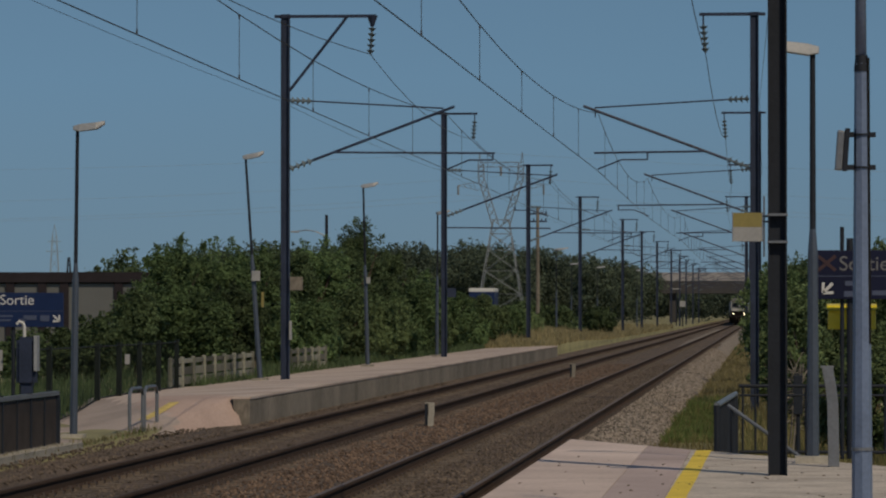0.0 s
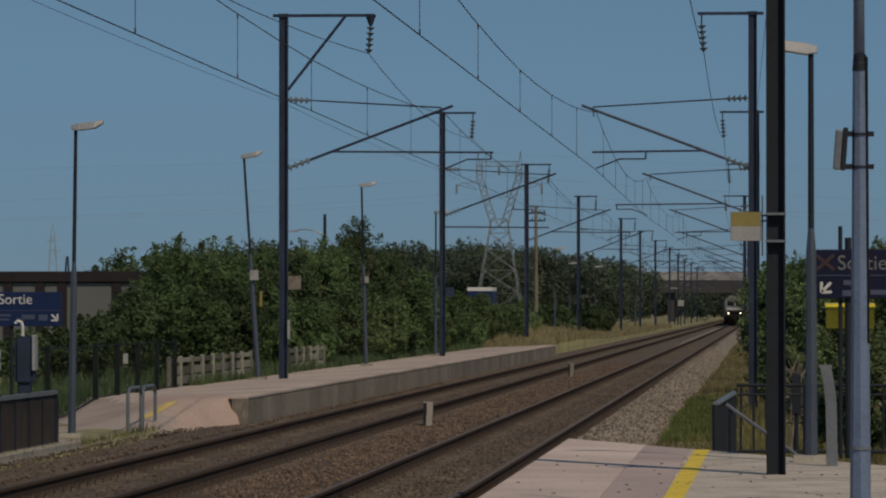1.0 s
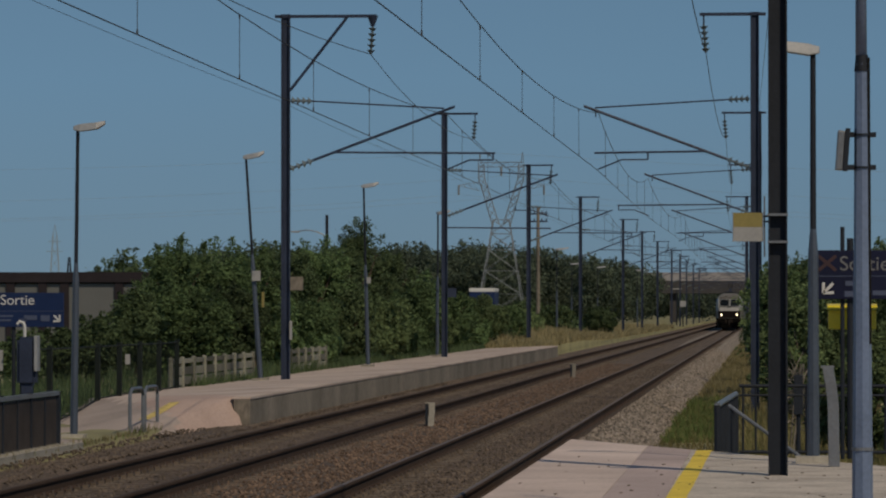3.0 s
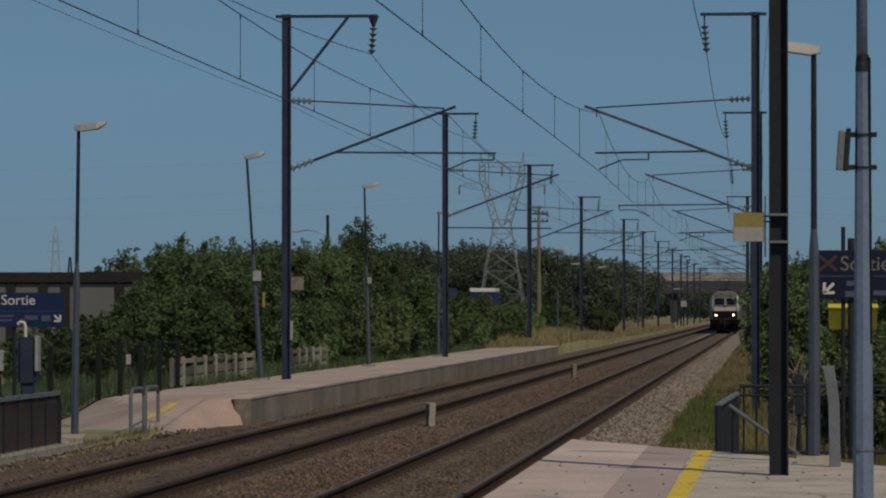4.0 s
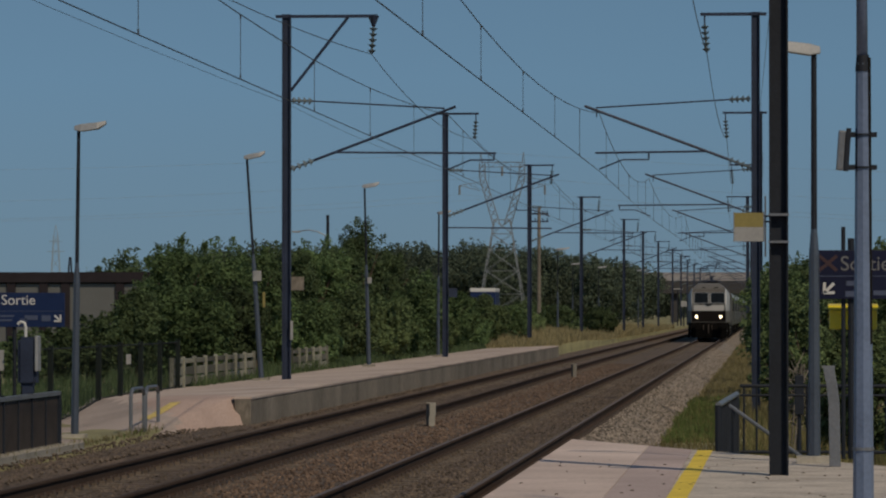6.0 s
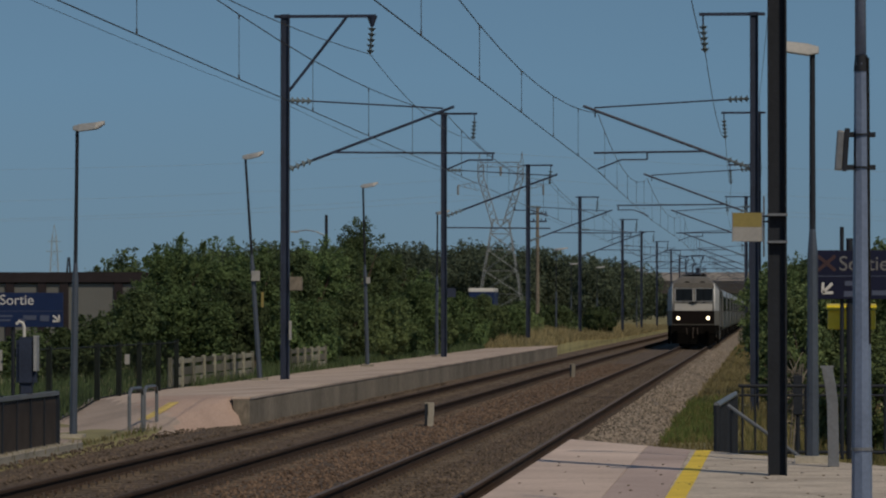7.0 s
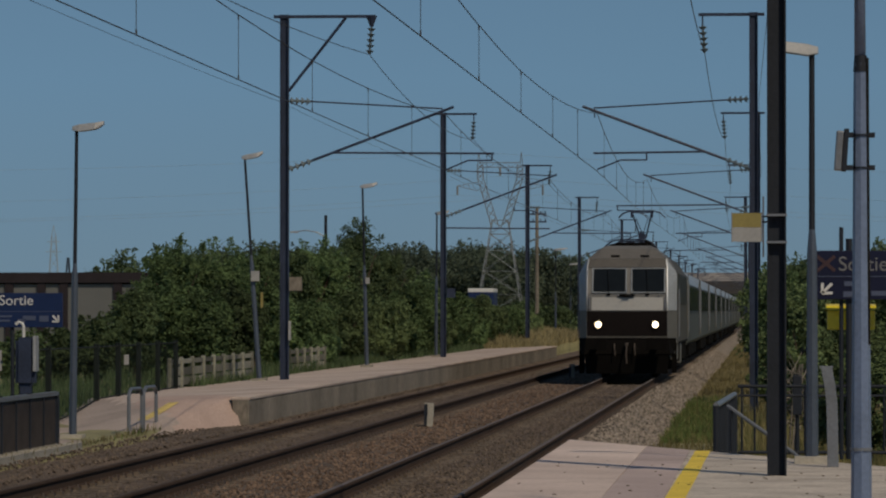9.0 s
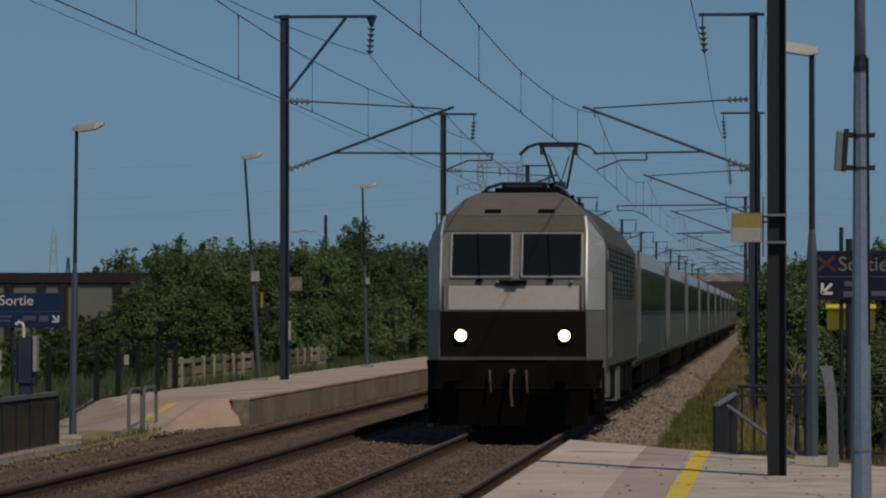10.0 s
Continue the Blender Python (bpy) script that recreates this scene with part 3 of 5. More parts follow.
def feeder(x_list, z, sag, label, r=0.0095):
    bm = bmesh.new()
    ys = [-18, 39.6] + MAST_Y
    pts = []
    for i, (a, b) in enumerate(zip(ys, ys[1:])):
        xa, xb = x_list[min(i, len(x_list) - 1)], x_list[min(i + 1, len(x_list) - 1)]
        pts += [(xa + (xb - xa) * k / 12, a + (b - a) * k / 12, z - sag * (1 - (2 * k / 12 - 1) ** 2)) for k in range(12)]
    line(bm, pts, r, 5)
    solo("feeder_wire", bm, M["wire"], label, "wire", group="feeder wires on the masts")


def build_overhead():
    for i, y in enumerate(MAST_Y):
        foot = 0.34 if y < 187 else (0.75 if y in (200, 256) else 0.12)
        build_mast(left_x(y), y, 1, i == 0, i % 2 == 0, foot, "catenary masts along the tracks")
        build_mast(right_x(y), y, -1, False, i % 2 == 1, -0.62, "catenary masts along the tracks")
    # the masts beside the platforms, before and behind the viewpoint
    post = build_mast(0.106, 39.6, -1.11, False, True, 0.41, "catenary masts along the tracks", 0.18, "post_dark")
    tagged(post, "heavy dark steel catenary mast standing on the platform", "catenary mast")
    build_mast(-11.3, 39.6, 1, False, True, -0.05, "catenary masts along the tracks")
    build_mast(-11.3, -18, 1, False, True, -0.05, "catenary masts along the tracks")
    build_mast(0.106, -18, -1, False, True, 0.41, "catenary masts along the tracks")
    wire_thing([-7.48, -7.54], 5.27, 6.57, 6.12, "thin contact and messenger wires with droppers")
    wire_thing([-3.93, -4.14], 5.24, 6.6, 5.93, "thin contact and messenger wires with droppers")
    feeder([-10.25, -10.25, -9.29, -10.25, -10.25, -10.25, -9.82], 8.0, 0.45, "feeder wire hung from mast arms")
    feeder([-1.2, -1.2, -1.41, -1.41, -1.64, -2.34], 8.0, 0.5, "feeder wire hung from mast arms")
    feeder([-11.42, -11.42, -11.42, -11.42, -11.42, -11.42, -10.97], 6.9, 0.1, "thin earth wire along the masts", 0.005)
    feeder([0.22, 0.22, -0.15, -0.15, -0.38, -1.08], 6.9, 0.1, "thin earth wire along the masts", 0.005)
    return post


# ---- train ----
def loft(bm, rings):
    """Skin a row of closed rings that have the same number of points."""
    vs = [[bm.verts.new(p) for p in r] for r in rings]
    n = len(rings[0])
    for a, b in zip(vs, vs[1:]):
        for i in range(n):
            j = (i + 1) % n
            bm.faces.new((a[i], a[j], b[j], b[i]))
    bm.faces.new(vs[0][::-1])
    bm.faces.new(vs[-1])
    bmesh.ops.recalc_face_normals(bm, faces=bm.faces[:])


def slab(bm, pts, n, t):
    """A thin plate on the four corners pts, t thick along n."""
    n = Vector(n).normalized() * t
    a = [bm.verts.new(Vector(p)) for p in pts]
    b = [bm.verts.new(Vector(p) + n) for p in pts]
    bm.faces.new(a[::-1])
    bm.faces.new(b)
    k = len(pts)
    for i in range(k):
        j = (i + 1) % k
        bm.faces.new((a[i], a[j], b[j], b[i]))
    bmesh.ops.recalc_face_normals(bm, faces=bm.faces[:])


def build_bogie(parent, y, wheelbase, r):
    bm = bmesh.new()
    for s in (-1, 1):
        box(bm, (s * 1.0, y, 0.62), (0.14, wheelbase + 0.9, 0.2))
        box(bm, (s * 1.05, y - wheelbase / 2, 0.52), (0.16, 0.34, 0.3))
        box(bm, (s * 1.05, y + wheelbase / 2, 0.52), (0.16, 0.34, 0.3))
        rod(bm, (s * 1.08, y - 0.3, 0.45), (s * 1.08, y - 0.3, 0.95), 0.1)
        rod(bm, (s * 1.08, y + 0.3, 0.45), (s * 1.08, y + 0.3, 0.95), 0.1)
    box(bm, (0, y, 0.62), (2.0, 0.5, 0.25))
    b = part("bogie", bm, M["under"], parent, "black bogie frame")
    for e in (-wheelbase / 2, wheelbase / 2):
        bm = bmesh.new()
        for s in (-0.75, 0.75):
            rod(bm, (s - 0.065, y + e, r), (s + 0.065, y + e, r), r, seg=24)
        rod(bm, (-0.8, y + e, r), (0.8, y + e, r), 0.08)
        part("wheelset", bm, M["under"], b)


def build_loco():
    lo = thing("electric_locomotive", (-4, 66.7, 0), "grey electric locomotive with white nose band and lit headlamps", "locomotive")
    HW, FW = 1.42, 1.15
    bm = bmesh.new()

    def ring(y, fw, z, zb=1.0):
        return [(-fw, y, zb), (-fw, y, z), (-fw + 0.3, y, z + 0.42), (-0.64, y, z + 0.78), (0.64, y, z + 0.78), (fw - 0.3, y, z + 0.42), (fw, y, z), (fw, y, zb)]
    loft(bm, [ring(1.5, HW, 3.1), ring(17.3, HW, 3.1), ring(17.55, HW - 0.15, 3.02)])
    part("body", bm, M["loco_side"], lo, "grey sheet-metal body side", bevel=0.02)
    # nose: upright below, windscreen leaning back, forehead sloping into the roof
    bm = bmesh.new()
    # face depth, face half-width, side half-width and depth where the chamfered corner meets it, height
    L = [(0.02, FW + 0.01, HW - 0.01, 0.95, 1.0), (0.0, FW, HW - 0.01, 0.95, 1.98), (0.06, FW, HW - 0.01, 0.95, 2.48), (0.26, FW, HW, 1.0, 3.0), (0.335, FW, HW - 0.06, 1.05, 3.22), (0.52, FW - 0.03, HW - 0.22, 1.15, 3.47),
         (1.2, 0.8, 0.86, 1.4, 3.78), (1.46, 0.63, 0.64, 1.5, 3.88)]
    rings = []
    for y, fw, hw, yb, z in L:
        rings.append([(-hw, 1.54, z), (-hw, yb, z), (-fw, y, z), (fw, y, z), (hw, yb, z), (hw, 1.54, z)])
    loft(bm, rings)
    part("nose", bm, M["loco_grey"], lo, "pale grey faceted nose")
    # forehead cladding
    bm = bmesh.new()
    slab(bm, [(-1.13, 0.535, 3.478), (1.13, 0.535, 3.478), (0.79, 1.2, 3.781), (-0.79, 1.2, 3.781)], (0, -0.42, 0.9), 0.012)
    fore = part("forehead", bm, M["loco_fore"], lo, "pale brown-grey forehead")
    bm = bmesh.new()
    slab(bm, [(-1.13, 0.338, 3.228), (1.13, 0.338, 3.228), (1.1, 0.515, 3.465), (-1.1, 0.515, 3.465)], (0, -0.8, 0.6), 0.012)
    part("brow", bm, M["loco_roof"], lo, "darker brown-grey brow above the windscreens")
    for s in (-1, 1):
        bm = bmesh.new()
        c = Vector((s * 0.43 + 0.07, 0.68, 3.545))
        box(bm, c, (0.26, 0.14, 0.05), pose(0, 0, 0, 25))
        part("vent", bm, M["under"], fore, "small dark grille")
    # white band, dark lower front
    bm = bmesh.new()
    slab(bm, [(-1.03, -0.002, 1.98), (1.05, -0.002, 1.98), (1.05, 0.05, 2.36), (-1.03, 0.05, 2.36)], (0, -1, 0.1), 0.014)
    part("white_band", bm, M["loco_white"], lo, "off-white painted nose band", bevel=0.003)
    bm = bmesh.new()
    slab(bm, [(-1.17, 0.018, 1.2), (1.17, 0.018, 1.2), (1.16, -0.001, 1.955), (-1.16, -0.001, 1.955)], (0, -1, 0), 0.016)
    part("lower_front", bm, M["loco_dark"], lo, "dark brown-grey lower front", bevel=0.004)
    bm = bmesh.new()
    box(bm, (0, -0.03, 1.21), (2.36, 0.06, 0.05))
    part("trim_strip", bm, M["loco_side"], lo)
    # chamfered corners: bright above, grey skirt below, slanting to the buffer beam
    for s in (-1, 1):
        n = (s * 0.96, -0.28, 0)
        bm = bmesh.new()
        slab(bm, [(s * 1.165, 0.0, 1.2), (s * 1.412, 0.94, 1.2), (s * 1.412, 0.94, 1.965), (s * 1.155, -0.005, 1.965)], n, 0.012)
        slab(bm, [(s * 1.165, 0.0, 1.197), (s * 1.32, 0.6, 0.74), (s * 1.412, 0.94, 0.72), (s * 1.412, 0.94, 1.197)], n, 0.012)
        part("lower_corner_panel", bm, M["loco_skirt"], lo, "grey corner panel")
        bm = bmesh.new()
        slab(bm, [(s * 1.155, -0.004, 1.98), (s * 1.412, 0.945, 1.98), (s * 1.412, 0.945, 2.48), (s * 1.153, 0.058, 2.48)], n, 0.012)
        slab(bm, [(s * 1.153, 0.06, 2.483), (s * 1.412, 0.947, 2.483), (s * 1.42, 0.995, 2.998), (s * 1.153, 0.262, 2.998)], n, 0.012)
        slab(bm, [(s * 1.153, 0.264, 3.001), (s * 1.42, 0.998, 3.001), (s * 1.4, 1.02, 3.09), (s * 1.153, 0.338, 3.222)], n, 0.012)
        slab(bm, [(s * 1.153, 0.34, 3.224), (s * 1.395, 1.022, 3.094), (s * 1.12, 0.52, 3.47)], (s * 0.85, -0.4, 0.4), 0.012)
        part("corner_panel", bm, M["loco_silver"], lo, "bright silver-white corner panel")
        bm = bmesh.new()
        box(bm, (s * 1.415, 1.22, 1.95), (0.02, 0.5, 2.2))
        part("side_pillar", bm, M["loco_skirt"], lo, "grey pillar behind the cab corner")
        # added strip: sun glint as white on the right edge, silver on the left
        bm = bmesh.new()
        line(bm, [(s * 1.165, -0.012, 1.98), (s * 1.163, 0.046, 2.48), (s * 1.163, 0.326, 3.22), (s * 1.13, 0.508, 3.47)], 0.021, 8)
        part("corner_trim", bm, M["glint_white" if s > 0 else "loco_silver"], lo, "added corner strip, white on the right for the sun glint", smooth=True)
    # windscreens
    for x0, x1 in ((-1.0, -0.03), (0.13, 1.09)):
        bm = bmesh.new()
        slab(bm, [(x0, 0.062, 2.5), (x1, 0.062, 2.5), (x1, 0.332, 3.2), (x0, 0.332, 3.2)], (0, -1, 0.37), 0.012)
        sc = part("windscreen", bm, M["glass"], lo, "dark reflective windscreen")
        bm = bmesh.new()
        for a, b in (((x0, 2.5), (x1, 2.5)), ((x1, 2.5), (x1, 3.2)), ((x1, 3.2), (x0, 3.2)), ((x0, 3.2), (x0, 2.5))):
            rod(bm, (a[0], 0.05 + (a[1] - 2.5) * 0.386, a[1]), (b[0], 0.05 + (b[1] - 2.5) * 0.386, b[1]), 0.022, seg=6)
        part("frame", bm, M["coach_roof"], sc, "pale grey window frame")
        bm = bmesh.new()
        xm = x0 + (x1 - x0) * 0.48
        rod(bm, (xm, 0.03, 2.5), (xm - 0.04, 0.27, 3.2), 0.009)
        box(bm, (xm, 0.03, 2.45), (0.1, 0.06, 0.05))
        part("wiper", bm, M["under"], sc)
    bm = bmesh.new()
    box(bm, (-0.0, 0.02, 2.42), (0.44, 0.1, 0.06))
    box(bm, (-0.0, -0.02, 2.385), (0.18, 0.1, 0.03))
    part("wiper_cowl", bm, M["under"], lo)
    for x in (-1.09, 1.1):
        bm = bmesh.new()
        line(bm, [(x, -0.02, 1.97), (x, -0.05, 2.02), (x, 0.0, 2.36), (x, 0.05, 2.38)], 0.014)
        part("grab_rail", bm, M["galva"], lo, "bright steel grab rail")
    for x in (-0.25, 0.93):
        bm = bmesh.new()
        bmesh.ops.create_uvsphere(bm, u_segments=10, v_segments=6, radius=0.03, matrix=Matrix.Translation((x, 0.0, 2.42)))
        part("bracket", bm, M["galva"], lo)
    for x in (-0.83, 0.82):
        bm = bmesh.new()
        rod(bm, (x, -0.045, 1.57), (x, 0.03, 1.57), 0.135, seg=24)
        hl = part("headlight", bm, M["under"], lo, "round headlamp housing")
        bm = bmesh.new()
        rod(bm, (x, -0.055, 1.57), (x, -0.03, 1.57), 0.092, seg=24)
        part("lens", bm, M["lamp"], hl, "bright lit lens")
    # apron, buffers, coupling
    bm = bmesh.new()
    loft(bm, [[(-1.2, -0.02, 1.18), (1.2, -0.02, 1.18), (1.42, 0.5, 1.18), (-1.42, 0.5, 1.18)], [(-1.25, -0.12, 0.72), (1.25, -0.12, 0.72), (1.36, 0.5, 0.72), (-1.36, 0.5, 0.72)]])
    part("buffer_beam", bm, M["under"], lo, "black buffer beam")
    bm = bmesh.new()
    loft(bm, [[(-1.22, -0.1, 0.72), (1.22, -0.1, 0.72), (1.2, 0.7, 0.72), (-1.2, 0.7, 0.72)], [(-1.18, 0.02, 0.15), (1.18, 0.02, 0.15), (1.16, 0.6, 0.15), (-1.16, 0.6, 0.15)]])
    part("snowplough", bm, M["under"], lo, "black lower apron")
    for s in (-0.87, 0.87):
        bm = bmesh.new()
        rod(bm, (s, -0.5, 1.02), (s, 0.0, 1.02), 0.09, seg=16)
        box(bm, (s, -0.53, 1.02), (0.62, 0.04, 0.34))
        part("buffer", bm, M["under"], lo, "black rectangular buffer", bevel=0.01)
    bm = bmesh.new()
    rod(bm, (0, -0.3, 1.0), (0, 0, 1.0), 0.05)
    line(bm, [(0, -0.28, 1.02), (-0.02, -0.32, 0.7), (0.0, -0.3, 0.45)], 0.026)
    part("coupling", bm, M["mast_rust"], lo, "hanging steel screw coupling")
    for x in (-0.36, 0.22):
        bm = bmesh.new()
        line(bm, [(x, -0.16, 1.02), (x + 0.01, -0.24, 0.85), (x + 0.02, -0.22, 0.68)], 0.02)
        part("brake_hose", bm, M["mast_rust"], lo)
    # sides
    for s in (-1, 1):
        X = s * (HW + 0.001)
        bm = bmesh.new()
        box(bm, (X, 1.9, 2.0), (0.03, 0.75, 2.1))
        door = part("cab_door", bm, M["loco_side"], lo, "grey cab door")
        bm = bmesh.new()
        box(bm, (X + s * 0.012, 1.9, 2.6), (0.012, 0.5, 0.7))
        part("window", bm, M["glass"], door)
        for e in (-0.48, 0.48):
            bm = bmesh.new()
            rod(bm, (X + s * 0.05, 1.9 + e, 1.2), (X + s * 0.05, 1.9 + e, 2.6), 0.016)
            part("handrail", bm, M["galva"], door)
        for k in range(7):
            bm = bmesh.new()
            y = 3.5 + k * 1.85
            box(bm, (X, y, 2.62), (0.02, 1.7, 0.85))
            for j in range(9):
                box(bm, (X + s * 0.012, y, 2.26 + j * 0.09), (0.02, 1.66, 0.03), pose(0, 0, 0, 0, s * 25))
            part("louvre", bm, M["coach_band"], lo, "dark ventilation louvre")
        for k in range(6):
            bm = bmesh.new()
            box(bm, (s * 1.3, 3.0 + k * 2.35, 0.78), (0.2, 1.9 - 0.2 * (k % 2), 0.5 + 0.14 * (k % 3)))
            part("skirt_box", bm, M["loco_skirt" if k in (0, 2) else "under"], lo, "side skirt box", bevel=0.015)
        bm = bmesh.new()
        box(bm, (s * 1.35, 0.95, 0.6), (0.14, 0.4, 0.9))
        box(bm, (s * 1.4, 0.95, 0.35), (0.2, 0.42, 0.04))
        part("footstep", bm, M["under"], lo)
        bm = bmesh.new()
        box(bm, (s * (HW - 0.005), 9.4, 1.02), (0.04, 15.6, 0.06))
        part("sill", bm, M["under"], lo)
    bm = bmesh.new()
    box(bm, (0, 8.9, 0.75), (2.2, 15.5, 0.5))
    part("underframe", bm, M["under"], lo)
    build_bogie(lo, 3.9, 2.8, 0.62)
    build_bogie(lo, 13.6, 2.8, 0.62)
    # roof gear
    bm = bmesh.new()
    box(bm, (0, 6.9, 3.9), (1.24, 8.5, 0.08))
    for y in (2.4, 4.5, 7, 9.5):
        box(bm, (0.05, y, 3.94), (0.9, 1.2, 0.07))
        rod(bm, (0.5, y, 3.9), (0.5, y, 4.07), 0.05)
    part("roof_equipment", bm, M["under"], lo, "dark roof equipment", bevel=0.015)
    bm = bmesh.new()
    line(bm, [(0.4, 2.4, 4.06), (0.4, 13.0, 4.07)], 0.015)
    part("roof_busbar", bm, M["mast"], lo)
    def panto(y, up):
        bm = bmesh.new()
        zb, h = (4.1, 1.12) if up else (3.97, 0.12)
        box(bm, (0, y, zb - 0.06), (0.9, 1.3, 0.06))
        for s in (-0.4, 0.4):
            for e in (-0.5, 0.5):
                rod(bm, (s, y + e, 3.84), (s, y + e, zb - 0.05), 0.05)
        pa = part("pantograph", bm, M["mast"], lo, "raised pantograph on insulators" if up else "folded pantograph on insulators")
        k = (y + 0.9, zb + h * 0.25)
        bm = bmesh.new()
        box(bm, (0, y, zb + (0.18 if up else 0.0)), (0.22, 0.5, 0.4 if up else 0.1))
        rod(bm, (0, y - 0.5, zb), (0, k[0], k[1]), 0.06)
        for s in (-1, 1):
            rod(bm, (s * 0.1, k[0], k[1]), (s * 0.3, y - 0.3, zb + h - 0.1), 0.025)
            rod(bm, (s * 0.08, k[0], k[1] - 0.1), (-s * 0.2, y - 0.2, zb + h * 0.8), 0.012)
        part("arm", bm, M["mast"], pa)
        bm = bmesh.new()
        for e in (-0.16, 0.16):
            line(bm, [(-0.76, y - 0.3 + e, zb + h - 0.22), (-0.6, y - 0.3 + e, zb + h - 0.07), (-0.38, y - 0.3 + e, zb + h), (0.38, y - 0.3 + e, zb + h), (0.6, y - 0.3 + e, zb + h - 0.07),
                      (0.76, y - 0.3 + e, zb + h - 0.22)], 0.022)
        box(bm, (0, y - 0.3, zb + h - 0.05), (0.75, 0.36, 0.04))
        for s in (-0.33, 0.33):
            box(bm, (s, y - 0.3, zb + h - 0.13), (0.06, 0.36, 0.18))
        part("collector_head", bm, M["mast"], pa)
    panto(3.6, False)
    panto(15.2, True)
    return lo


def build_coach():
    co = thing("passenger_coach", (-4, 84.6, 0), "grey passenger coach with a dark window band", "railway coach", "coaches of the train")
    Lc, HW = 26.0, 1.41
    half = [(HW - 0.12, 0.8), (HW, 0.95), (HW + 0.01, 2.6), (HW - 0.01, 2.84), (HW - 0.16, 3.12), (0.9, 3.42), (0.45, 3.62), (0.0, 3.7)]
    prof = [(-x, z) for x, z in half[:-1]] + [(x, z) for x, z in half[::-1]]
    bm = bmesh.new()
    prism(bm, prof, 0.05, Lc)
    part("body", bm, M["coach_grey"], co, "ribbed grey steel body")
    bm = bmesh.new()
    up = [(x * 1.012, z + 0.008) for x, z in prof[3:12]]
    lo = [(x * 0.99, z - 0.03) for x, z in up[::-1]]
    prism(bm, up + lo, 0.03, Lc + 0.02)
    roof = part("roof", bm, M["coach_roof"], co, "silver-grey curved roof", smooth=False)
    for k in range(9):
        bm = bmesh.new()
        box(bm, (0, 2.5 + k * 2.6, 3.72), (0.5, 0.6, 0.08))
        part("roof_vent", bm, M["coach_roof"], roof)
    for s in (-1, 1):
        X = s * (HW + 0.012)
        bm = bmesh.new()
        box(bm, (X, Lc / 2, 2.38), (0.012, 25.2, 0.96))
        part("window_band", bm, M["coach_band"], co, "dark painted window band")
        for k in range(11):
            bm = bmesh.new()
            box(bm, (X + s * 0.008, 3.05 + k * 1.99, 2.38), (0.01, 1.45, 0.82))
            part("window", bm, M["glass"], co, "dark tinted glass")
        for y in (1.2, Lc - 1.15):
            bm = bmesh.new()
            box(bm, (X, y, 2.15), (0.014, 0.85, 2.1))
            d = part("door", bm, M["coach_band"], co, "dark grey folding door")
            bm = bmesh.new()
            box(bm, (X + s * 0.008, y, 2.6), (0.01, 0.42, 0.85))
            part("window", bm, M["glass"], d)
            for e in (-0.5, 0.5):
                bm = bmesh.new()
                rod(bm, (X + s * 0.02, y + e, 1.3), (X + s * 0.02, y + e, 2.9), 0.014)
                part("handrail", bm, M["galva"], d)
        for k in range(5):
            bm = bmesh.new()
            box(bm, (s * 1.22, 6.6 + k * 3.1, 0.62), (0.3, 2.2 - 0.5 * (k % 2), 0.42))
            part("equipment_box", bm, M["under"], co, bevel=0.02)
        for y in (0.1, Lc - 0.06):
            bm = bmesh.new()
            box(bm, (X + s * 0.012, y, 2.1), (0.03, 0.06, 2.05))
            part("edge_strip", bm, M["loco_skirt"], co, "pale upright edge strip")
    bm = bmesh.new()
    box(bm, (0, -0.12, 2.1), (1.1, 0.5, 2.4))
    part("gangway", bm, M["rubber"], co, "black rubber gangway bellows", bevel=0.03)
    bm = bmesh.new()
    box(bm, (0, Lc / 2, 0.75), (2.2, 24, 0.2))
    part("underframe", bm, M["under"], co)
    build_bogie(co, 3.6, 2.56, 0.45)
    build_bogie(co, Lc - 3.6, 2.56, 0.45)
    return co


build_ground()
build_ballast()
build_track(-4.0, "ballasted railway track with rusty rails on concrete sleepers")
build_track(-7.55, "ballasted railway track with dull rusty rails on concrete sleepers", "rail_dull")
build_right_platform()
build_left_platform()
PLATFORM_MAST = build_overhead()
LOCO = build_loco()
COACHES = [build_coach()]
for i in range(1, 11):
    COACHES.append(copy_thing(COACHES[0], pose(-4, 84.6 + 26.4 * i, 0)))

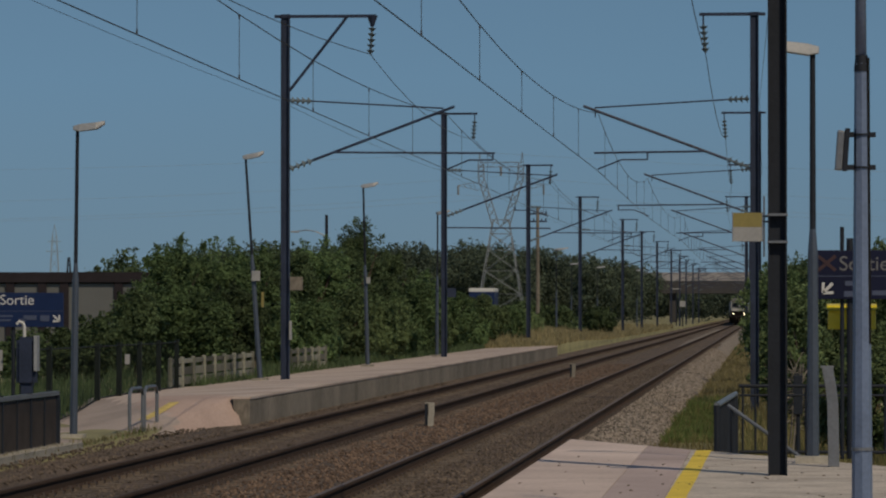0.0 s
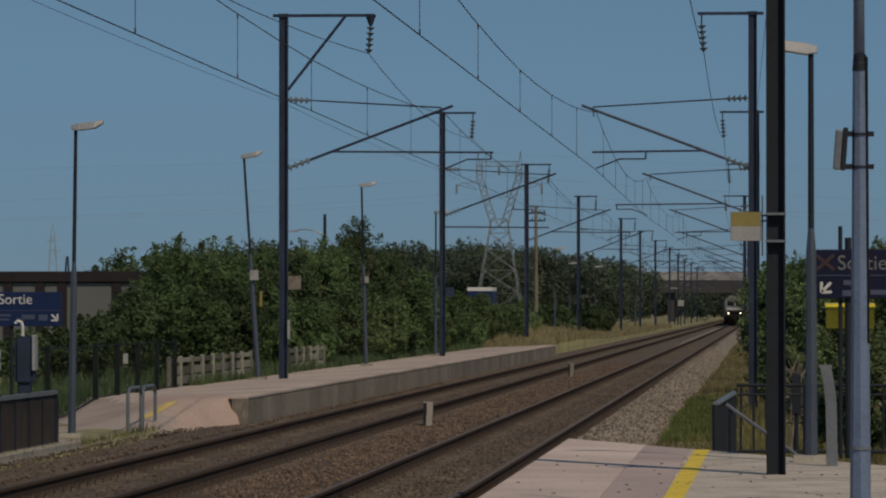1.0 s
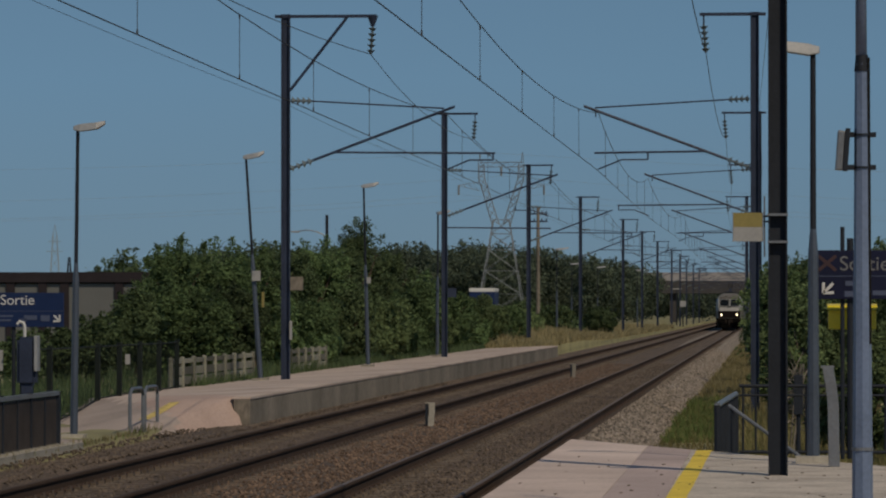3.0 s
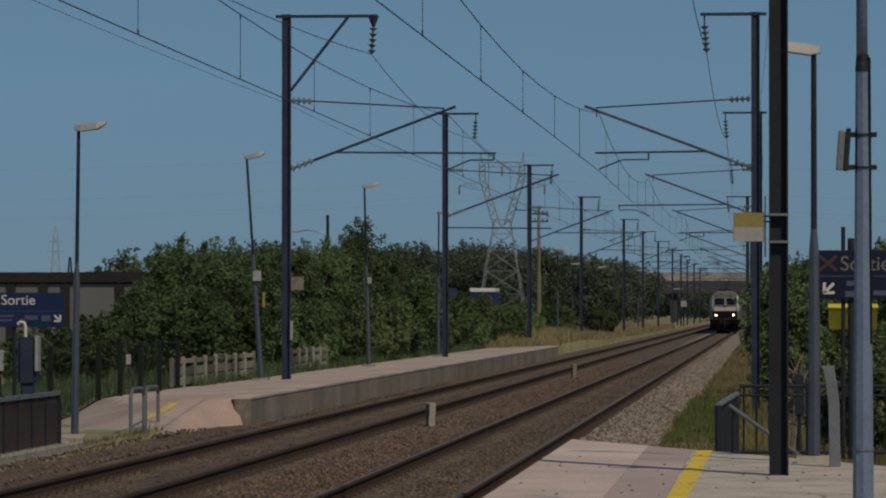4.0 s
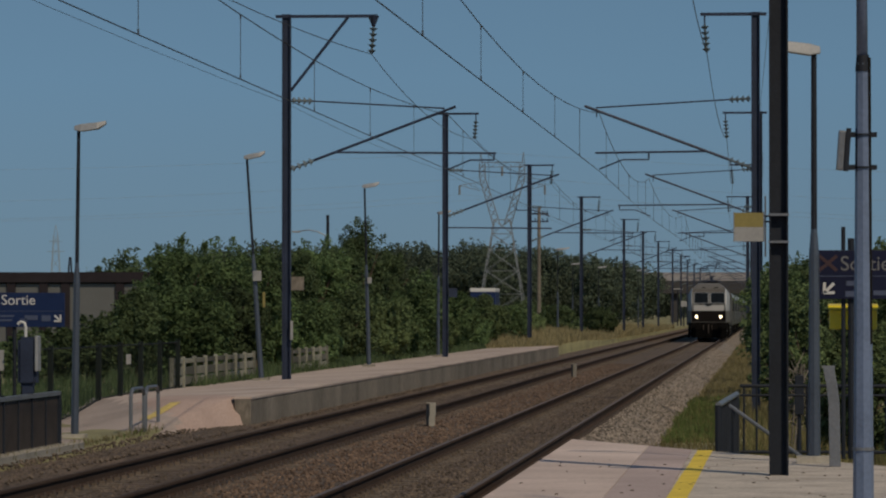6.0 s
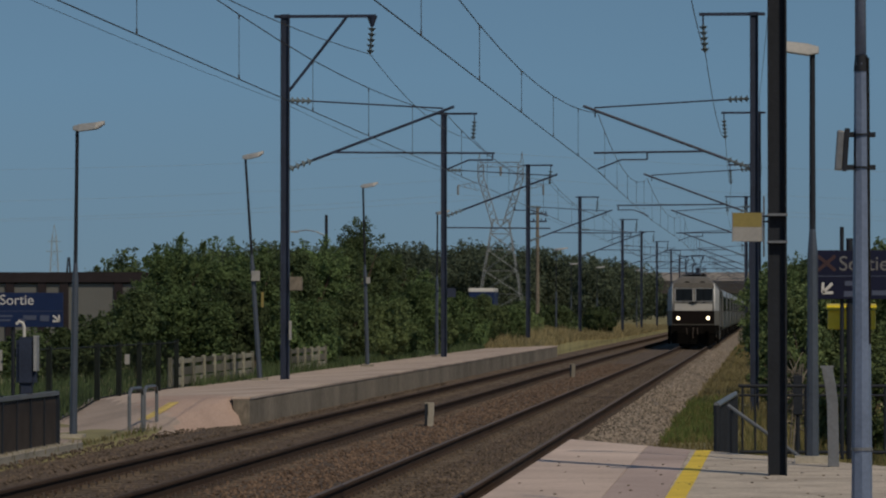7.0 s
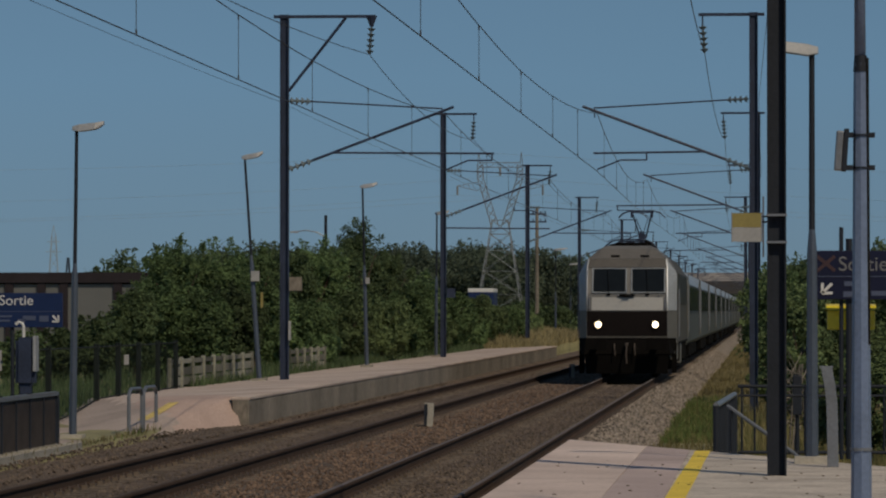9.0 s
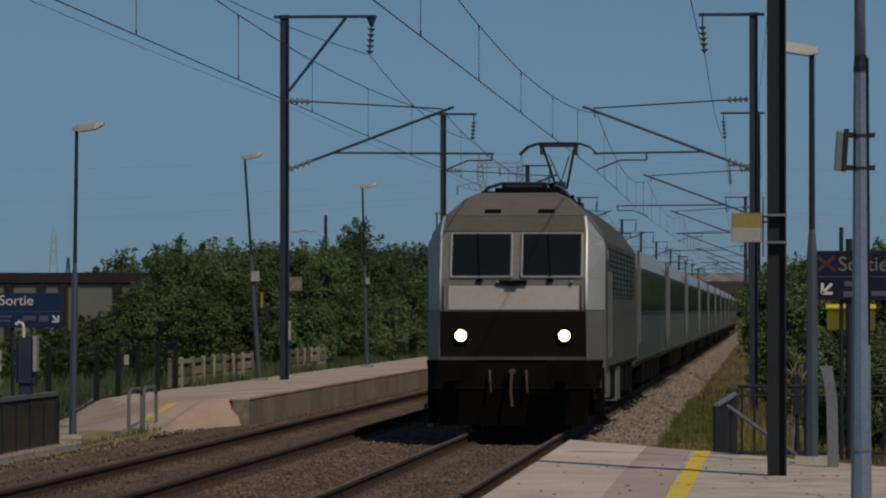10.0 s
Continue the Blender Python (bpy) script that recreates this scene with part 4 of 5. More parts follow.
# ---- plants ----
def foliage(name, w, h, n, leaf, material, seed, base=0.12):
    """A crown of many small leaves on uneven lumps. Its foot is at z = 0."""
    rng = np.random.default_rng(seed)
    k = 38
    c = rng.normal(size=(k, 3))
    c /= np.linalg.norm(c, axis=1)[:, None]
    c *= (0.35 + 0.65 * rng.random((k, 1)) ** 0.5)
    cen = c * np.array([w * 0.38, w * 0.38, h * 0.4]) + np.array([0, 0, h * 0.52])
    rad = (0.06 + 0.12 * rng.random(k)) * min(w, h * 1.1)
    pick = rng.integers(0, k, n)
    d = rng.normal(size=(n, 3))
    d /= np.linalg.norm(d, axis=1)[:, None]
    r = rad[pick] * (0.5 + 0.6 * rng.random(n) ** 0.7)
    p = cen[pick] + d * r[:, None]
    fill = rng.random(n) < 0.09
    p[fill] = d[fill] * (0.75 + 0.25 * rng.random((fill.sum(), 1))) * np.array([w * 0.4, w * 0.4, h * 0.42]) + np.array([0, 0, h * 0.5])
    # a few longer shoots
    shoot = rng.random(n) < 0.07
    m = shoot.sum()
    q = rng.integers(0, 26, m)
    out = rng.normal(size=(26, 3)) * np.array([0.8, 0.8, 0.5]) + np.array([0, 0, 0.75])
    out /= np.linalg.norm(out, axis=1)[:, None]
    root = out * np.array([w * 0.42, w * 0.42, h * 0.4]) + np.array([0, 0, h * 0.53])
    run = rng.random((m, 1)) ** 1.3
    p[shoot] = root[q] + out[q] * run * (0.04 + 0.07 * rng.random((26, 1)))[q] * h + rng.normal(size=(m, 3)) * 0.03 * h * (1.1 - run)
    p[:, 2] = np.clip(p[:, 2], base * h * rng.random(n), None)
    nrm = d + 0.45 * rng.normal(size=(n, 3)) + np.array([0, 0, 0.35])
    nrm /= np.linalg.norm(nrm, axis=1)[:, None]
    t = np.cross(nrm, rng.normal(size=(n, 3)))
    t /= np.linalg.norm(t, axis=1)[:, None]
    b = np.cross(nrm, t)
    s = leaf * (0.6 + 0.8 * rng.random((n, 1)))
    V = np.stack([p - t * s, p + b * s * 0.45 + t * s * 0.1, p + t * s, p - b * s * 0.45 + t * s * 0.1], 1).reshape(-1, 3)
    Fc = np.arange(4 * n).reshape(-1, 4)
    return raw(name, V, Fc, material)


def plant(x, y, w, h, material, seed, name="bush", label="dense green leafy bush beside the railway", category="bush", n=4200, leaf=0.1, z=0.0, group="bushes along the railway"):
    rng = random.Random(seed)
    ob = thing(name, (x, y, z), label, category, group)
    bm = bmesh.new()
    rod(bm, (0, 0, -0.3), (0.05, 0, h * 0.55), 0.035 * h ** 0.8, 0.015 * h ** 0.8, seg=7)
    for i in range(5):
        a = i * 1.26 + rng.random()
        z0 = h * (0.12 + 0.08 * i)
        rod(bm, (0.02, 0, z0), (math.cos(a) * w * 0.3, math.sin(a) * w * 0.3, z0 + h * 0.3), 0.02 * h ** 0.8, 0.006 * h ** 0.8, seg=5)
    part("trunk", bm, M["bark"], ob, "brown stem with spreading limbs")
    cr = new("crown", foliage("crown", w, h, n, leaf, M[material], seed))
    cr.parent = ob
    tagged(cr, "uneven crown of small leaves")
    return ob


HEDGE = [
    (-18.8, 128, 1.5, 3.0, "leaf_dark"),
    (-20.4, 130, 2.2, 1.6, "leaf_dark"),
    (-17.1, 120, 2.0, 3.6, "leaf"),
    (-15.7, 112, 2.4, 3.8, "leaf"),
    (-15.1, 116, 2.3, 3.8, "leaf"),
    (-14.7, 120, 1.8, 3.7, "leaf"),
    (-15.7, 104, 1.6, 2.3, "leaf_dark"),
    (-16.1, 100, 1.6, 1.7, "leaf_dark"),
    (-15.5, 108, 2.0, 2.7, "leaf"),
    (-14.6, 108, 2.2, 2.3, "leaf"),
    (-14.0, 110, 2.0, 2.5, "leaf_dark"),
    (-15.5, 135, 2.3, 4.0, "leaf_dark"),
    (-15.0, 140, 2.6, 4.2, "leaf"),
    (-14.6, 124, 1.9, 2.4, "leaf"),
    (-14.0, 128, 2.4, 2.2, "leaf"),
    (-14.8, 146, 2.2, 4.1, "leaf_dark"),
    (-15.4, 160, 2.1, 5.3, "leaf_dark"),
    (-14.8, 165, 2.5, 4.1, "leaf_dark"),
    (-13.3, 134, 2.0, 2.4, "leaf_bright"),
    (-12.8, 140, 2.6, 2.4, "leaf_bright"),
    (-13.2, 158, 2.7, 2.9, "leaf"),
    (-14.1, 170, 2.0, 3.5, "leaf"),
    (-13.2, 150, 2.5, 1.4, "leaf"),
    (-13.7, 180, 3.3, 2.6, "leaf"),
    (-13.4, 195, 3.3, 2.4, "leaf_bright"),
    (-12.8, 205, 2.8, 2.0, "leaf"),
    (-12.7, 222, 2.6, 1.7, "leaf_bright"),
    (-13.3, 188, 2.8, 1.6, "leaf"),
    (-13.4, 212, 3.2, 1.2, "leaf"),
    (-13.1, 166, 2.2, 1.6, "leaf_bright"),
    (-13.3, 124, 1.9, 1.1, "leaf"),
    (-17.1, 96, 1.6, 1.3, "leaf_scrub"),
    (-16.6, 98, 1.6, 1.4, "leaf_scrub"),
    (-13.5, 270, 2.7, 2.2, "leaf_dark"),
    (-11.9, 300, 3.0, 2.1, "leaf_dark"),
]


def build_plants():
    for i, (x, y, w, h, k) in enumerate(HEDGE):
        lab = {"leaf": "dense mid-green leafy bush beside the railway", "leaf_dark": "tall dark green bush with a ragged top", "leaf_scrub": "low scrubby green bush", "leaf_bright": "sunlit light green bush behind the platform"}[k]
        plant(x, y, w, h, k, 20 + i, label=lab, z=0.0 if y < 90 else 0.2, n=int(6000 + 3700 * w * h ** 0.5), leaf=0.036 + 0.00015 * y)
    # beside the other platform
    for i, (x, y, w, h, k) in enumerate(((0.25, 112, 1.7, 3.9, "leaf"), (0.1, 106, 1.2, 2.3, "leaf_bright"), (0.75, 92, 1.5, 3.2, "leaf_bright"), (0.55, 100, 1.5, 3.0, "leaf"), (1.75, 96, 2.2, 3.3, "leaf_bright"), (2.6, 100, 2.6, 4.2, "leaf_bright"),
                                         (1.9, 100, 2.0, 2.3, "leaf_bright"), (2.7, 104, 2.2, 2.6, "leaf_bright"), (0.5, 92, 1.2, 1.7, "leaf_scrub"), (0.0, 126, 1.8, 3.8, "leaf_bright"), (3.4, 108, 3.0, 4.4, "leaf"), (0.2, 150, 2.2, 4.2, "leaf_bright"), (1.15, 70, 1.2, 1.7, "leaf_bright"), (1.7, 69, 1.6, 2.0, "leaf_bright"), (2.5, 66, 1.4, 1.8, "leaf_scrub"))):
        plant(x, y, w, h, k, 90 + i, label="roadside bush with dense small leaves behind the railing", z=-0.6, n=int(5000 + 2400 * w * h ** 0.5), leaf=0.055)
    # bare dead branches in front of the bushes
    rng = random.Random(5)
    bm = bmesh.new()
    for i in range(70):
        a, l = rng.random() * 6.28, 0.3 + 0.5 * rng.random()
        z0 = 0.2 + rng.random() * 0.9
        p = Vector((rng.uniform(-0.2, 0.2), rng.uniform(-0.3, 0.3), z0))
        q = p + Vector((math.cos(a) * l * 0.5, math.sin(a) * l * 0.6, (rng.random() - 0.35) * l * 1.3))
        rod(bm, p, q, 0.014, 0.005, seg=4)
    for i in range(6):
        rod(bm, (rng.uniform(-0.1, 0.1), rng.uniform(-0.2, 0.2), -0.4), (rng.uniform(-0.25, 0.25), rng.uniform(-0.2, 0.2), 1.2), 0.022, 0.01, seg=5)
    solo("dead_shrub", bm, M["concrete"], "dry leafless grey shrub among the bushes", "shrub", at=(0.42, 68, -0.1))


def build_woods():
    """The far tree lines, as joined stuff: each tree a crown of leaf clumps."""
    rng = random.Random(8)

    def wood(name, places, material, label, count=2300):
        vs, n = [], 0
        for x, y, w, h in places:
            me = foliage("tmp", w, h, count, 0.00028 * y + 0.07, M[material], rng.randrange(10 ** 6), 0.05)
            co = np.empty(len(me.vertices) * 3, np.float32)
            me.vertices.foreach_get("co", co)
            vs.append(co.reshape(-1, 3) + np.array((x, y, 0), np.float32))
            bpy.data.meshes.remove(me)
        vs = np.concatenate(vs)
        tagged(new(name, raw(name, vs, np.arange(len(vs)).reshape(-1, 4), M[material])), label, "trees", kind="stuff")
    mid = []
    for i in range(54):
        y = rng.uniform(585, 690)
        t = i / 53
        x = -y * (0.135 - 0.106 * t)
        mid.append((x, y, rng.uniform(7, 12), 2.2 + y * rng.uniform(0.0138, 0.0168) * (1 if t < 0.75 else 1 - 1.3 * (t - 0.75))))
    # this leaf colour carries the haze of distance
    wood("woodland", mid, "leaf_hazed", "dark green line of trees beyond the station", 5200)
    low = []
    for i in range(26):
        y = rng.uniform(300, 560)
        t = i / 25
        x = -y * (0.1 - 0.062 * t) - 3
        if y < 405 and -0.078 < x / y < -0.058:
            continue
        low.append((-y * (0.1 - 0.062 * t) - 3, y, rng.uniform(4, 7), 0.6 + y * rng.uniform(0.002, 0.006)))
    wood("undergrowth", low, "leaf_scrub", "dark shrubs below the far trees")
    far = []
    for i in range(44):
        y = rng.uniform(760, 980)
        t = i / 43
        far.append((-y * (0.035 - 0.075 * t), y, rng.uniform(10, 18), 2 + y * rng.uniform(0.004, 0.0085)))
    wood("far_woodland", far, "leaf_hazed", "distant dark trees beyond the bridge")
    rightside = []
    for i in range(56):
        y = rng.uniform(150, 640)
        t = (i % 19) / 18
        rightside.append((1.4 + y * 0.034 * t + rng.uniform(0, 1), y, rng.uniform(3, 5) * (1 if y < 330 else 1.6), 1.9 + y * rng.uniform(0.010, 0.0145)))
    wood("roadside_trees", rightside, "leaf_dark", "dark green trees beside the far line")
    lft = []
    for i in range(16):
        y = rng.uniform(240, 330)
        t = i / 15
        lft.append((-y * (0.154 - 0.05 * t), y, rng.uniform(4, 6.5), 1.9 + y * rng.uniform(0.0115, 0.0145) * (0.8 + 0.2 * min(1, 4 * t))))
    for x, y, w, h in ((-41.5, 262, 3.4, 5.3), (-39.6, 258, 3.2, 5.9), (-37.4, 262, 4.0, 6.2), (-34.5, 250, 4.5, 6.0), (-28.5, 240, 4.0, 5.7), (-23.6, 225, 3.4, 5.4)):
        lft.append((x, y, w, h))
    wood("backing_trees", lft, "leaf_dark", "dark trees behind the lineside bushes")


def build_grass():
    rng = np.random.default_rng(12)

    def blades(name, n, x0, x1, y0, y1, h, material, label, zf=None):
        y = y0 * (y1 / y0) ** rng.random(n)
        x = x0 + (x1 - x0) * rng.random(n)
        z = np.array([ground_height(a, b) for a, b in zip(x, y)]) - 0.03
        clump = np.array([0.55 + 0.9 * max(0, noise.noise((a * 1.3, b * 0.35, 3))) + 0.25 for a, b in zip(x, y)])
        hh = h * clump * (0.5 + 0.8 * rng.random(n))
        w = 0.006 + 0.00012 * y
        a = rng.random(n) * 6.28
        lean = (rng.random((n, 2)) - 0.5) * hh[:, None] * 0.9
        p0 = np.stack([x - np.cos(a) * w, y - np.sin(a) * w, z], 1)
        p1 = np.stack([x + np.cos(a) * w, y + np.sin(a) * w, z], 1)
        p2 = np.stack([x + lean[:, 0], y + lean[:, 1], z + hh], 1)
        V = np.stack([p0, p1, p2], 1).reshape(-1, 3)
        tagged(new(name, raw(name, V, np.arange(3 * n).reshape(-1, 3), M[material])), label, "grass", kind="stuff")
    blades("dry_grass", 14000, -2.05, 0.8, 62, 330, 0.24, "grass_olive", "dry straw-coloured grass beside the ballast")
    blades("straw_grass", 16000, -2.0, 0.4, 116, 330, 0.22, "grass_dry", "bleached dry grass beside the ballast")
    blades("green_grass", 11000, -2.05, -0.75, 82, 120, 0.2, "grass_green", "patch of fresh green grass below the platform end")
    blades("bank_grass", 34000, -16, -10.2, 188, 470, 0.5, "grass_dry", "tall dry yellow grass on the bank")
    blades("verge_grass", 16000, -0.4, 6, 54, 100, 0.5, "grass_olive", "rough dry grass behind the railing")
    blades("verge_weeds", 9000, -0.4, 6, 56, 95, 0.4, "grass_green", "green weeds among the dry grass")
    blades("bank_edge_grass", 15000, -11.6, -10.32, 188, 470, 0.32, "grass_dry", "short dry grass at the bank foot")
    # scrub green instead of straw puts the shade behind the fence into colour
    blades("waste_grass", 12000, -17, -12.75, 60, 84, 0.5, "leaf_scrub", "tall grass behind the fence, dark green for the shade there")
    blades("platform_weeds", 9000, -13.3, -12.45, 92, 187, 0.34, "leaf_scrub", "rough green grass along the back of the platform")
    blades("path_edge_grass", 2200, -10.45, -9.85, 50, 72, 0.13, "grass_dry", "pale dry grass between path and ballast")
    blades("path_weeds", 1200, -10.4, -9.75, 58, 75, 0.09, "grass_green", "low weeds along the path edge")
    blades("hedge_grass", 9000, -18, -12.95, 66, 190, 0.4, "leaf_scrub", "rough grass at the foot of the bushes")


# ---- station furniture ----
def build_lamp(x, y, z, h, side, lean=0.0, head=0.44, label="slender grey steel lamp post with a flat lamp head"):
    lp = thing("street_lamp", (x, y, z), label, "street lamp", "platform lamps")
    lp.rotation_euler = (0, radians(lean), 0)
    bm = bmesh.new()
    rod(bm, (0, 0, 0), (0, 0, h * 0.5), 0.064, 0.052, seg=8)
    rod(bm, (0, 0, h * 0.5), (0, 0, h * 0.56), 0.052, 0.032, seg=8)
    part("lower_pole", bm, M["lamp_pole"], lp, "thicker galvanised faceted lower tube")
    bm = bmesh.new()
    rod(bm, (0, 0, h * 0.56), (0, 0, h - 0.05), 0.032, 0.028, seg=12)
    part("upper_pole", bm, M["post_dark"], lp, "dark slim upper tube")
    bm = bmesh.new()
    rings = []
    for t, hw, zz, th in ((-0.16, 0.05, -0.01, 0.07), (0.1, 0.1, 0.02, 0.12), (0.7, 0.12, 0.05, 0.11), (1.0, 0.06, 0.08, 0.06)):
        xx = side * t * head
        rings.append([(xx, -hw, h + zz - th), (xx, hw, h + zz - th), (xx, hw * 0.6, h + zz), (xx, -hw * 0.6, h + zz)])
    loft(bm, rings)
    part("lamp_head", bm, M["lamp_head"], lp, "pale flat lamp head", bevel=0.012)
    bm = bmesh.new()
    box(bm, (0, 0, 0.02), (0.36, 0.36, 0.1))
    part("base_plate", bm, M["concrete_lite"], lp)
    return lp


def plate(bm, x, z, w, h, y=0.0, t=0.02):
    box(bm, (x, y, z), (w, t, h))


def arrow(bm, x, z, s, ang, y):
    """A flat arrow of size s that points along ang degrees in x and z."""
    d = Vector((math.cos(radians(ang)), 0, math.sin(radians(ang))))
    n = Vector((-d.z, 0, d.x))
    c = Vector((x, y, z))
    a, b = c - d * s * 0.6, c + d * s * 0.55

    def bar(p, q, w):
        m = (q - p).normalized()
        k = Vector((-m.z, 0, m.x)) * w
        slab(bm, [p - k, q - k, q + k, p + k], (0, -1, 0), 0.004)
    bar(a, b, s * 0.13)
    bar(b + d * s * 0.05, b + (-d + n) * s * 0.62, s * 0.12)
    bar(b + d * s * 0.05, b + (-d - n) * s * 0.62, s * 0.12)


FACE = Matrix.Rotation(radians(90), 4, "X")


def build_exit_signs():
    # across the tracks
    sg = thing("exit_sign", (-11.39, 64, -0.05), "blue station exit sign with white letters and arrow on posts", "sign", "station exit signs")
    bm = bmesh.new()
    plate(bm, -0.05, 2.02, 1.34, 0.53)
    part("panel", bm, M["sign_blue"], sg, "blue enamel panel", bevel=0.006)
    for x in (-0.6, -0.17):
        bm = bmesh.new()
        rod(bm, (x, 0.05, 0), (x, 0.05, 2.25), 0.03)
        part("post", bm, M["post_dark"], sg)
    writing("Sortie", 0.22, M["white"], sg, Matrix.Translation((-0.37, -0.013, 2.1)) @ FACE)
    bm = bmesh.new()
    arrow(bm, 0.51, 1.89, 0.11, -45, -0.012)
    part("arrow", bm, M["white"], sg, "white arrow")
    bm = bmesh.new()
    plate(bm, -0.05, 2.0, 1.3, 0.008, -0.012, 0.004)
    part("divider", bm, M["faded"], sg)
    for i, (x, z, w, h) in enumerate(((-0.28, 1.925, 0.22, 0.03), (-0.3, 1.86, 0.2, 0.03), (0.1, 1.9, 0.2, 0.07), (0.33, 1.89, 0.14, 0.09), (-0.02, 1.86, 0.12, 0.05))):
        bm = bmesh.new()
        plate(bm, x, z, w, h, -0.012, 0.004)
        part("text_bar", bm, M["faded"], sg, "faded unreadable lettering")
    # on this platform; its shade is put into darker blue and greyed letters
    sg = thing("exit_sign", (0.5, 44, 0.41), "blue exit sign darkened for shade, with greyed white letters and faded red mark", "sign", "station exit signs")
    bm = bmesh.new()
    plate(bm, 0.62, 1.92, 1.26, 0.51)
    part("panel", bm, M["sign_blue_shaded"], sg, "blue enamel panel, colour darkened for shade", bevel=0.006)
    for x, h in ((0.29, 2.42), (0.37, 2.3), (1.1, 2.3)):
        bm = bmesh.new()
        rod(bm, (x, 0.06, 0), (x, 0.06, h), 0.022 if h > 2.35 else 0.035)
        part("post", bm, M["post_dark"], sg)
    writing("Sortie", 0.215, M["shaded_white"], sg, Matrix.Translation((0.255, -0.013, 1.965)) @ FACE)
    bm = bmesh.new()
    arrow(bm, 0.14, 1.78, 0.12, 225, -0.012)
    part("arrow", bm, M["white"], sg, "white arrow")
    bm = bmesh.new()
    plate(bm, 0.62, 1.905, 1.22, 0.008, -0.012, 0.004)
    part("divider", bm, M["faded"], sg)
    bm = bmesh.new()
    for a in (40, -40):
        m = Matrix.Rotation(radians(a), 4, "Y")
        box(bm, (0.13, -0.012 - 0.002 * (a > 0), 2.04), (0.24, 0.004, 0.035), m)
    part("struck_mark", bm, M["faded_red"], sg, "faded red crossed mark")
    for x, z, w, h in ((0.39, 1.83, 0.14, 0.05), (0.41, 1.72, 0.2, 0.06), (0.85, 1.73, 0.5, 0.05)):
        bm = bmesh.new()
        plate(bm, x, z, w, h, -0.012, 0.004)
        part("text_bar", bm, M["faded"], sg, "faded unreadable lettering")


def build_right_furniture():
    # heavy dark post with straps and a plate
    po = PLATFORM_MAST
    for z in (2.445, 2.19):
        bm = bmesh.new()
        box(bm, (0, 0, z), (0.195, 0.2, 0.022))
        part("strap", bm, M["galva"], po, "thin steel strap")
    for z in (2.43, 2.38):
        bm = bmesh.new()
        box(bm, (-0.13, -0.06, z), (0.1, 0.03, 0.016))
        part("bracket", bm, M["post_dark"], po)
    bm = bmesh.new()
    rod(bm, (-0.125, -0.04, 2.05), (-0.125, -0.04, 2.62), 0.008)
    part("cable", bm, M["galva"], po)
    # both halves have the plate's shaded side worked into dull colours
    bd = thing("marker_plate", (-0.175, 39.5, 2.88), "square plate, yellow above and white below, on the post", "sign")
    bm = bmesh.new()
    box(bm, (0, 0, -0.075), (0.27, 0.012, 0.135))
    part("upper_panel", bm, M["board_yellow"], bd, "yellow half, darkened for its shaded side")
    bm = bmesh.new()
    box(bm, (0, 0, -0.21), (0.27, 0.012, 0.133))
    part("lower_panel", bm, M["board_white"], bd, "white half, greyed for its shaded side")
    bm = bmesh.new()
    box(bm, (0.14, 0.012, -0.14), (0.012, 0.016, 0.28))
    box(bm, (-0.138, 0.003, -0.14), (0.008, 0.022, 0.28))
    part("edge_strip", bm, M["galva"], bd)
    build_lamp(0.473, 42.9, 0.41, 4.24, -1, 0, 0.42, "slim lamp post with a pale lamp head on the platform")
    # tapered pole with a box
    pole = thing("tapered_pole", (0.7, 31, 0.41), "tapered grey-blue painted steel pole on the platform", "pole")
    bm = bmesh.new()
    rod(bm, (0, 0, 0), (0, 0, 3.36), 0.078, 0.052, seg=8)
    part("lower_pole", bm, M["pole_blue"], pole)
    bm = bmesh.new()
    rod(bm, (0, 0, 3.3), (0, 0, 3.42), 0.056, 0.046, seg=20)
    part("collar", bm, M["post_dark"], pole, "dark joint collar")
    bm = bmesh.new()
    rod(bm, (-0.005, 0, 3.42), (-0.01, 0, 5.2), 0.042, 0.034, seg=16)
    part("upper_pole", bm, M["pole_blue"], pole, smooth=True)
    bm = bmesh.new()
    rod(bm, (0.055, -0.03, 1.3), (0.045, -0.03, 3.4), 0.013)
    part("cable", bm, M["rubber"], pole, "black cable along the pole")
    for z in (0.53,):
        bm = bmesh.new()
        rod(bm, (0, 0, z - 0.012), (0, 0, z + 0.012), 0.08, seg=20)
        part("band", bm, M["galva"], pole)
    for z in (2.835, 2.595):
        bm = bmesh.new()
        rod(bm, (0, 0, z - 0.007), (0, 0, z + 0.007), 0.066, seg=20)
        box(bm, (0.08, 0, z), (0.045, 0.08, 0.035))
        box(bm, (-0.085, 0, z), (0.06, 0.06, 0.035))
        part("clamp", bm, M["post_dark"], pole, "dark steel clamp")
    sp = thing("loudspeaker", (0.56, 31, 2.98), "pale box loudspeaker with dark back clamped to a pole", "loudspeaker")
    bm = bmesh.new()
    rot = pose(0, 0, 0, 0, 4, 0)
    box(bm, (-0.02, 0, 0.15), (0.055, 0.19, 0.29), rot)
    part("front_shell", bm, M["galva"], sp, "pale grey shell", bevel=0.012)
    bm = bmesh.new()
    box(bm, (0.026, 0, 0.155), (0.035, 0.21, 0.31), rot)
    part("back_plate", bm, M["post_dark"], sp, "dark back plate", bevel=0.004)
    bm = bmesh.new()
    for z in (0.27, 0.03):
        box(bm, (0.06, 0, z), (0.05, 0.05, 0.03))
    part("mount", bm, M["post_dark"], sp)
    # yellow box
    yb = thing("yellow_box", (0.9, 44.6, 0.41), "bright yellow metal box with a sloped lid on a post", "box")
    bm = bmesh.new()
    box(bm, (0, 0, 1.45), (0.5, 0.22, 0.2))
    part("body", bm, M["yellow"], yb, bevel=0.01)
    bm = bmesh.new()
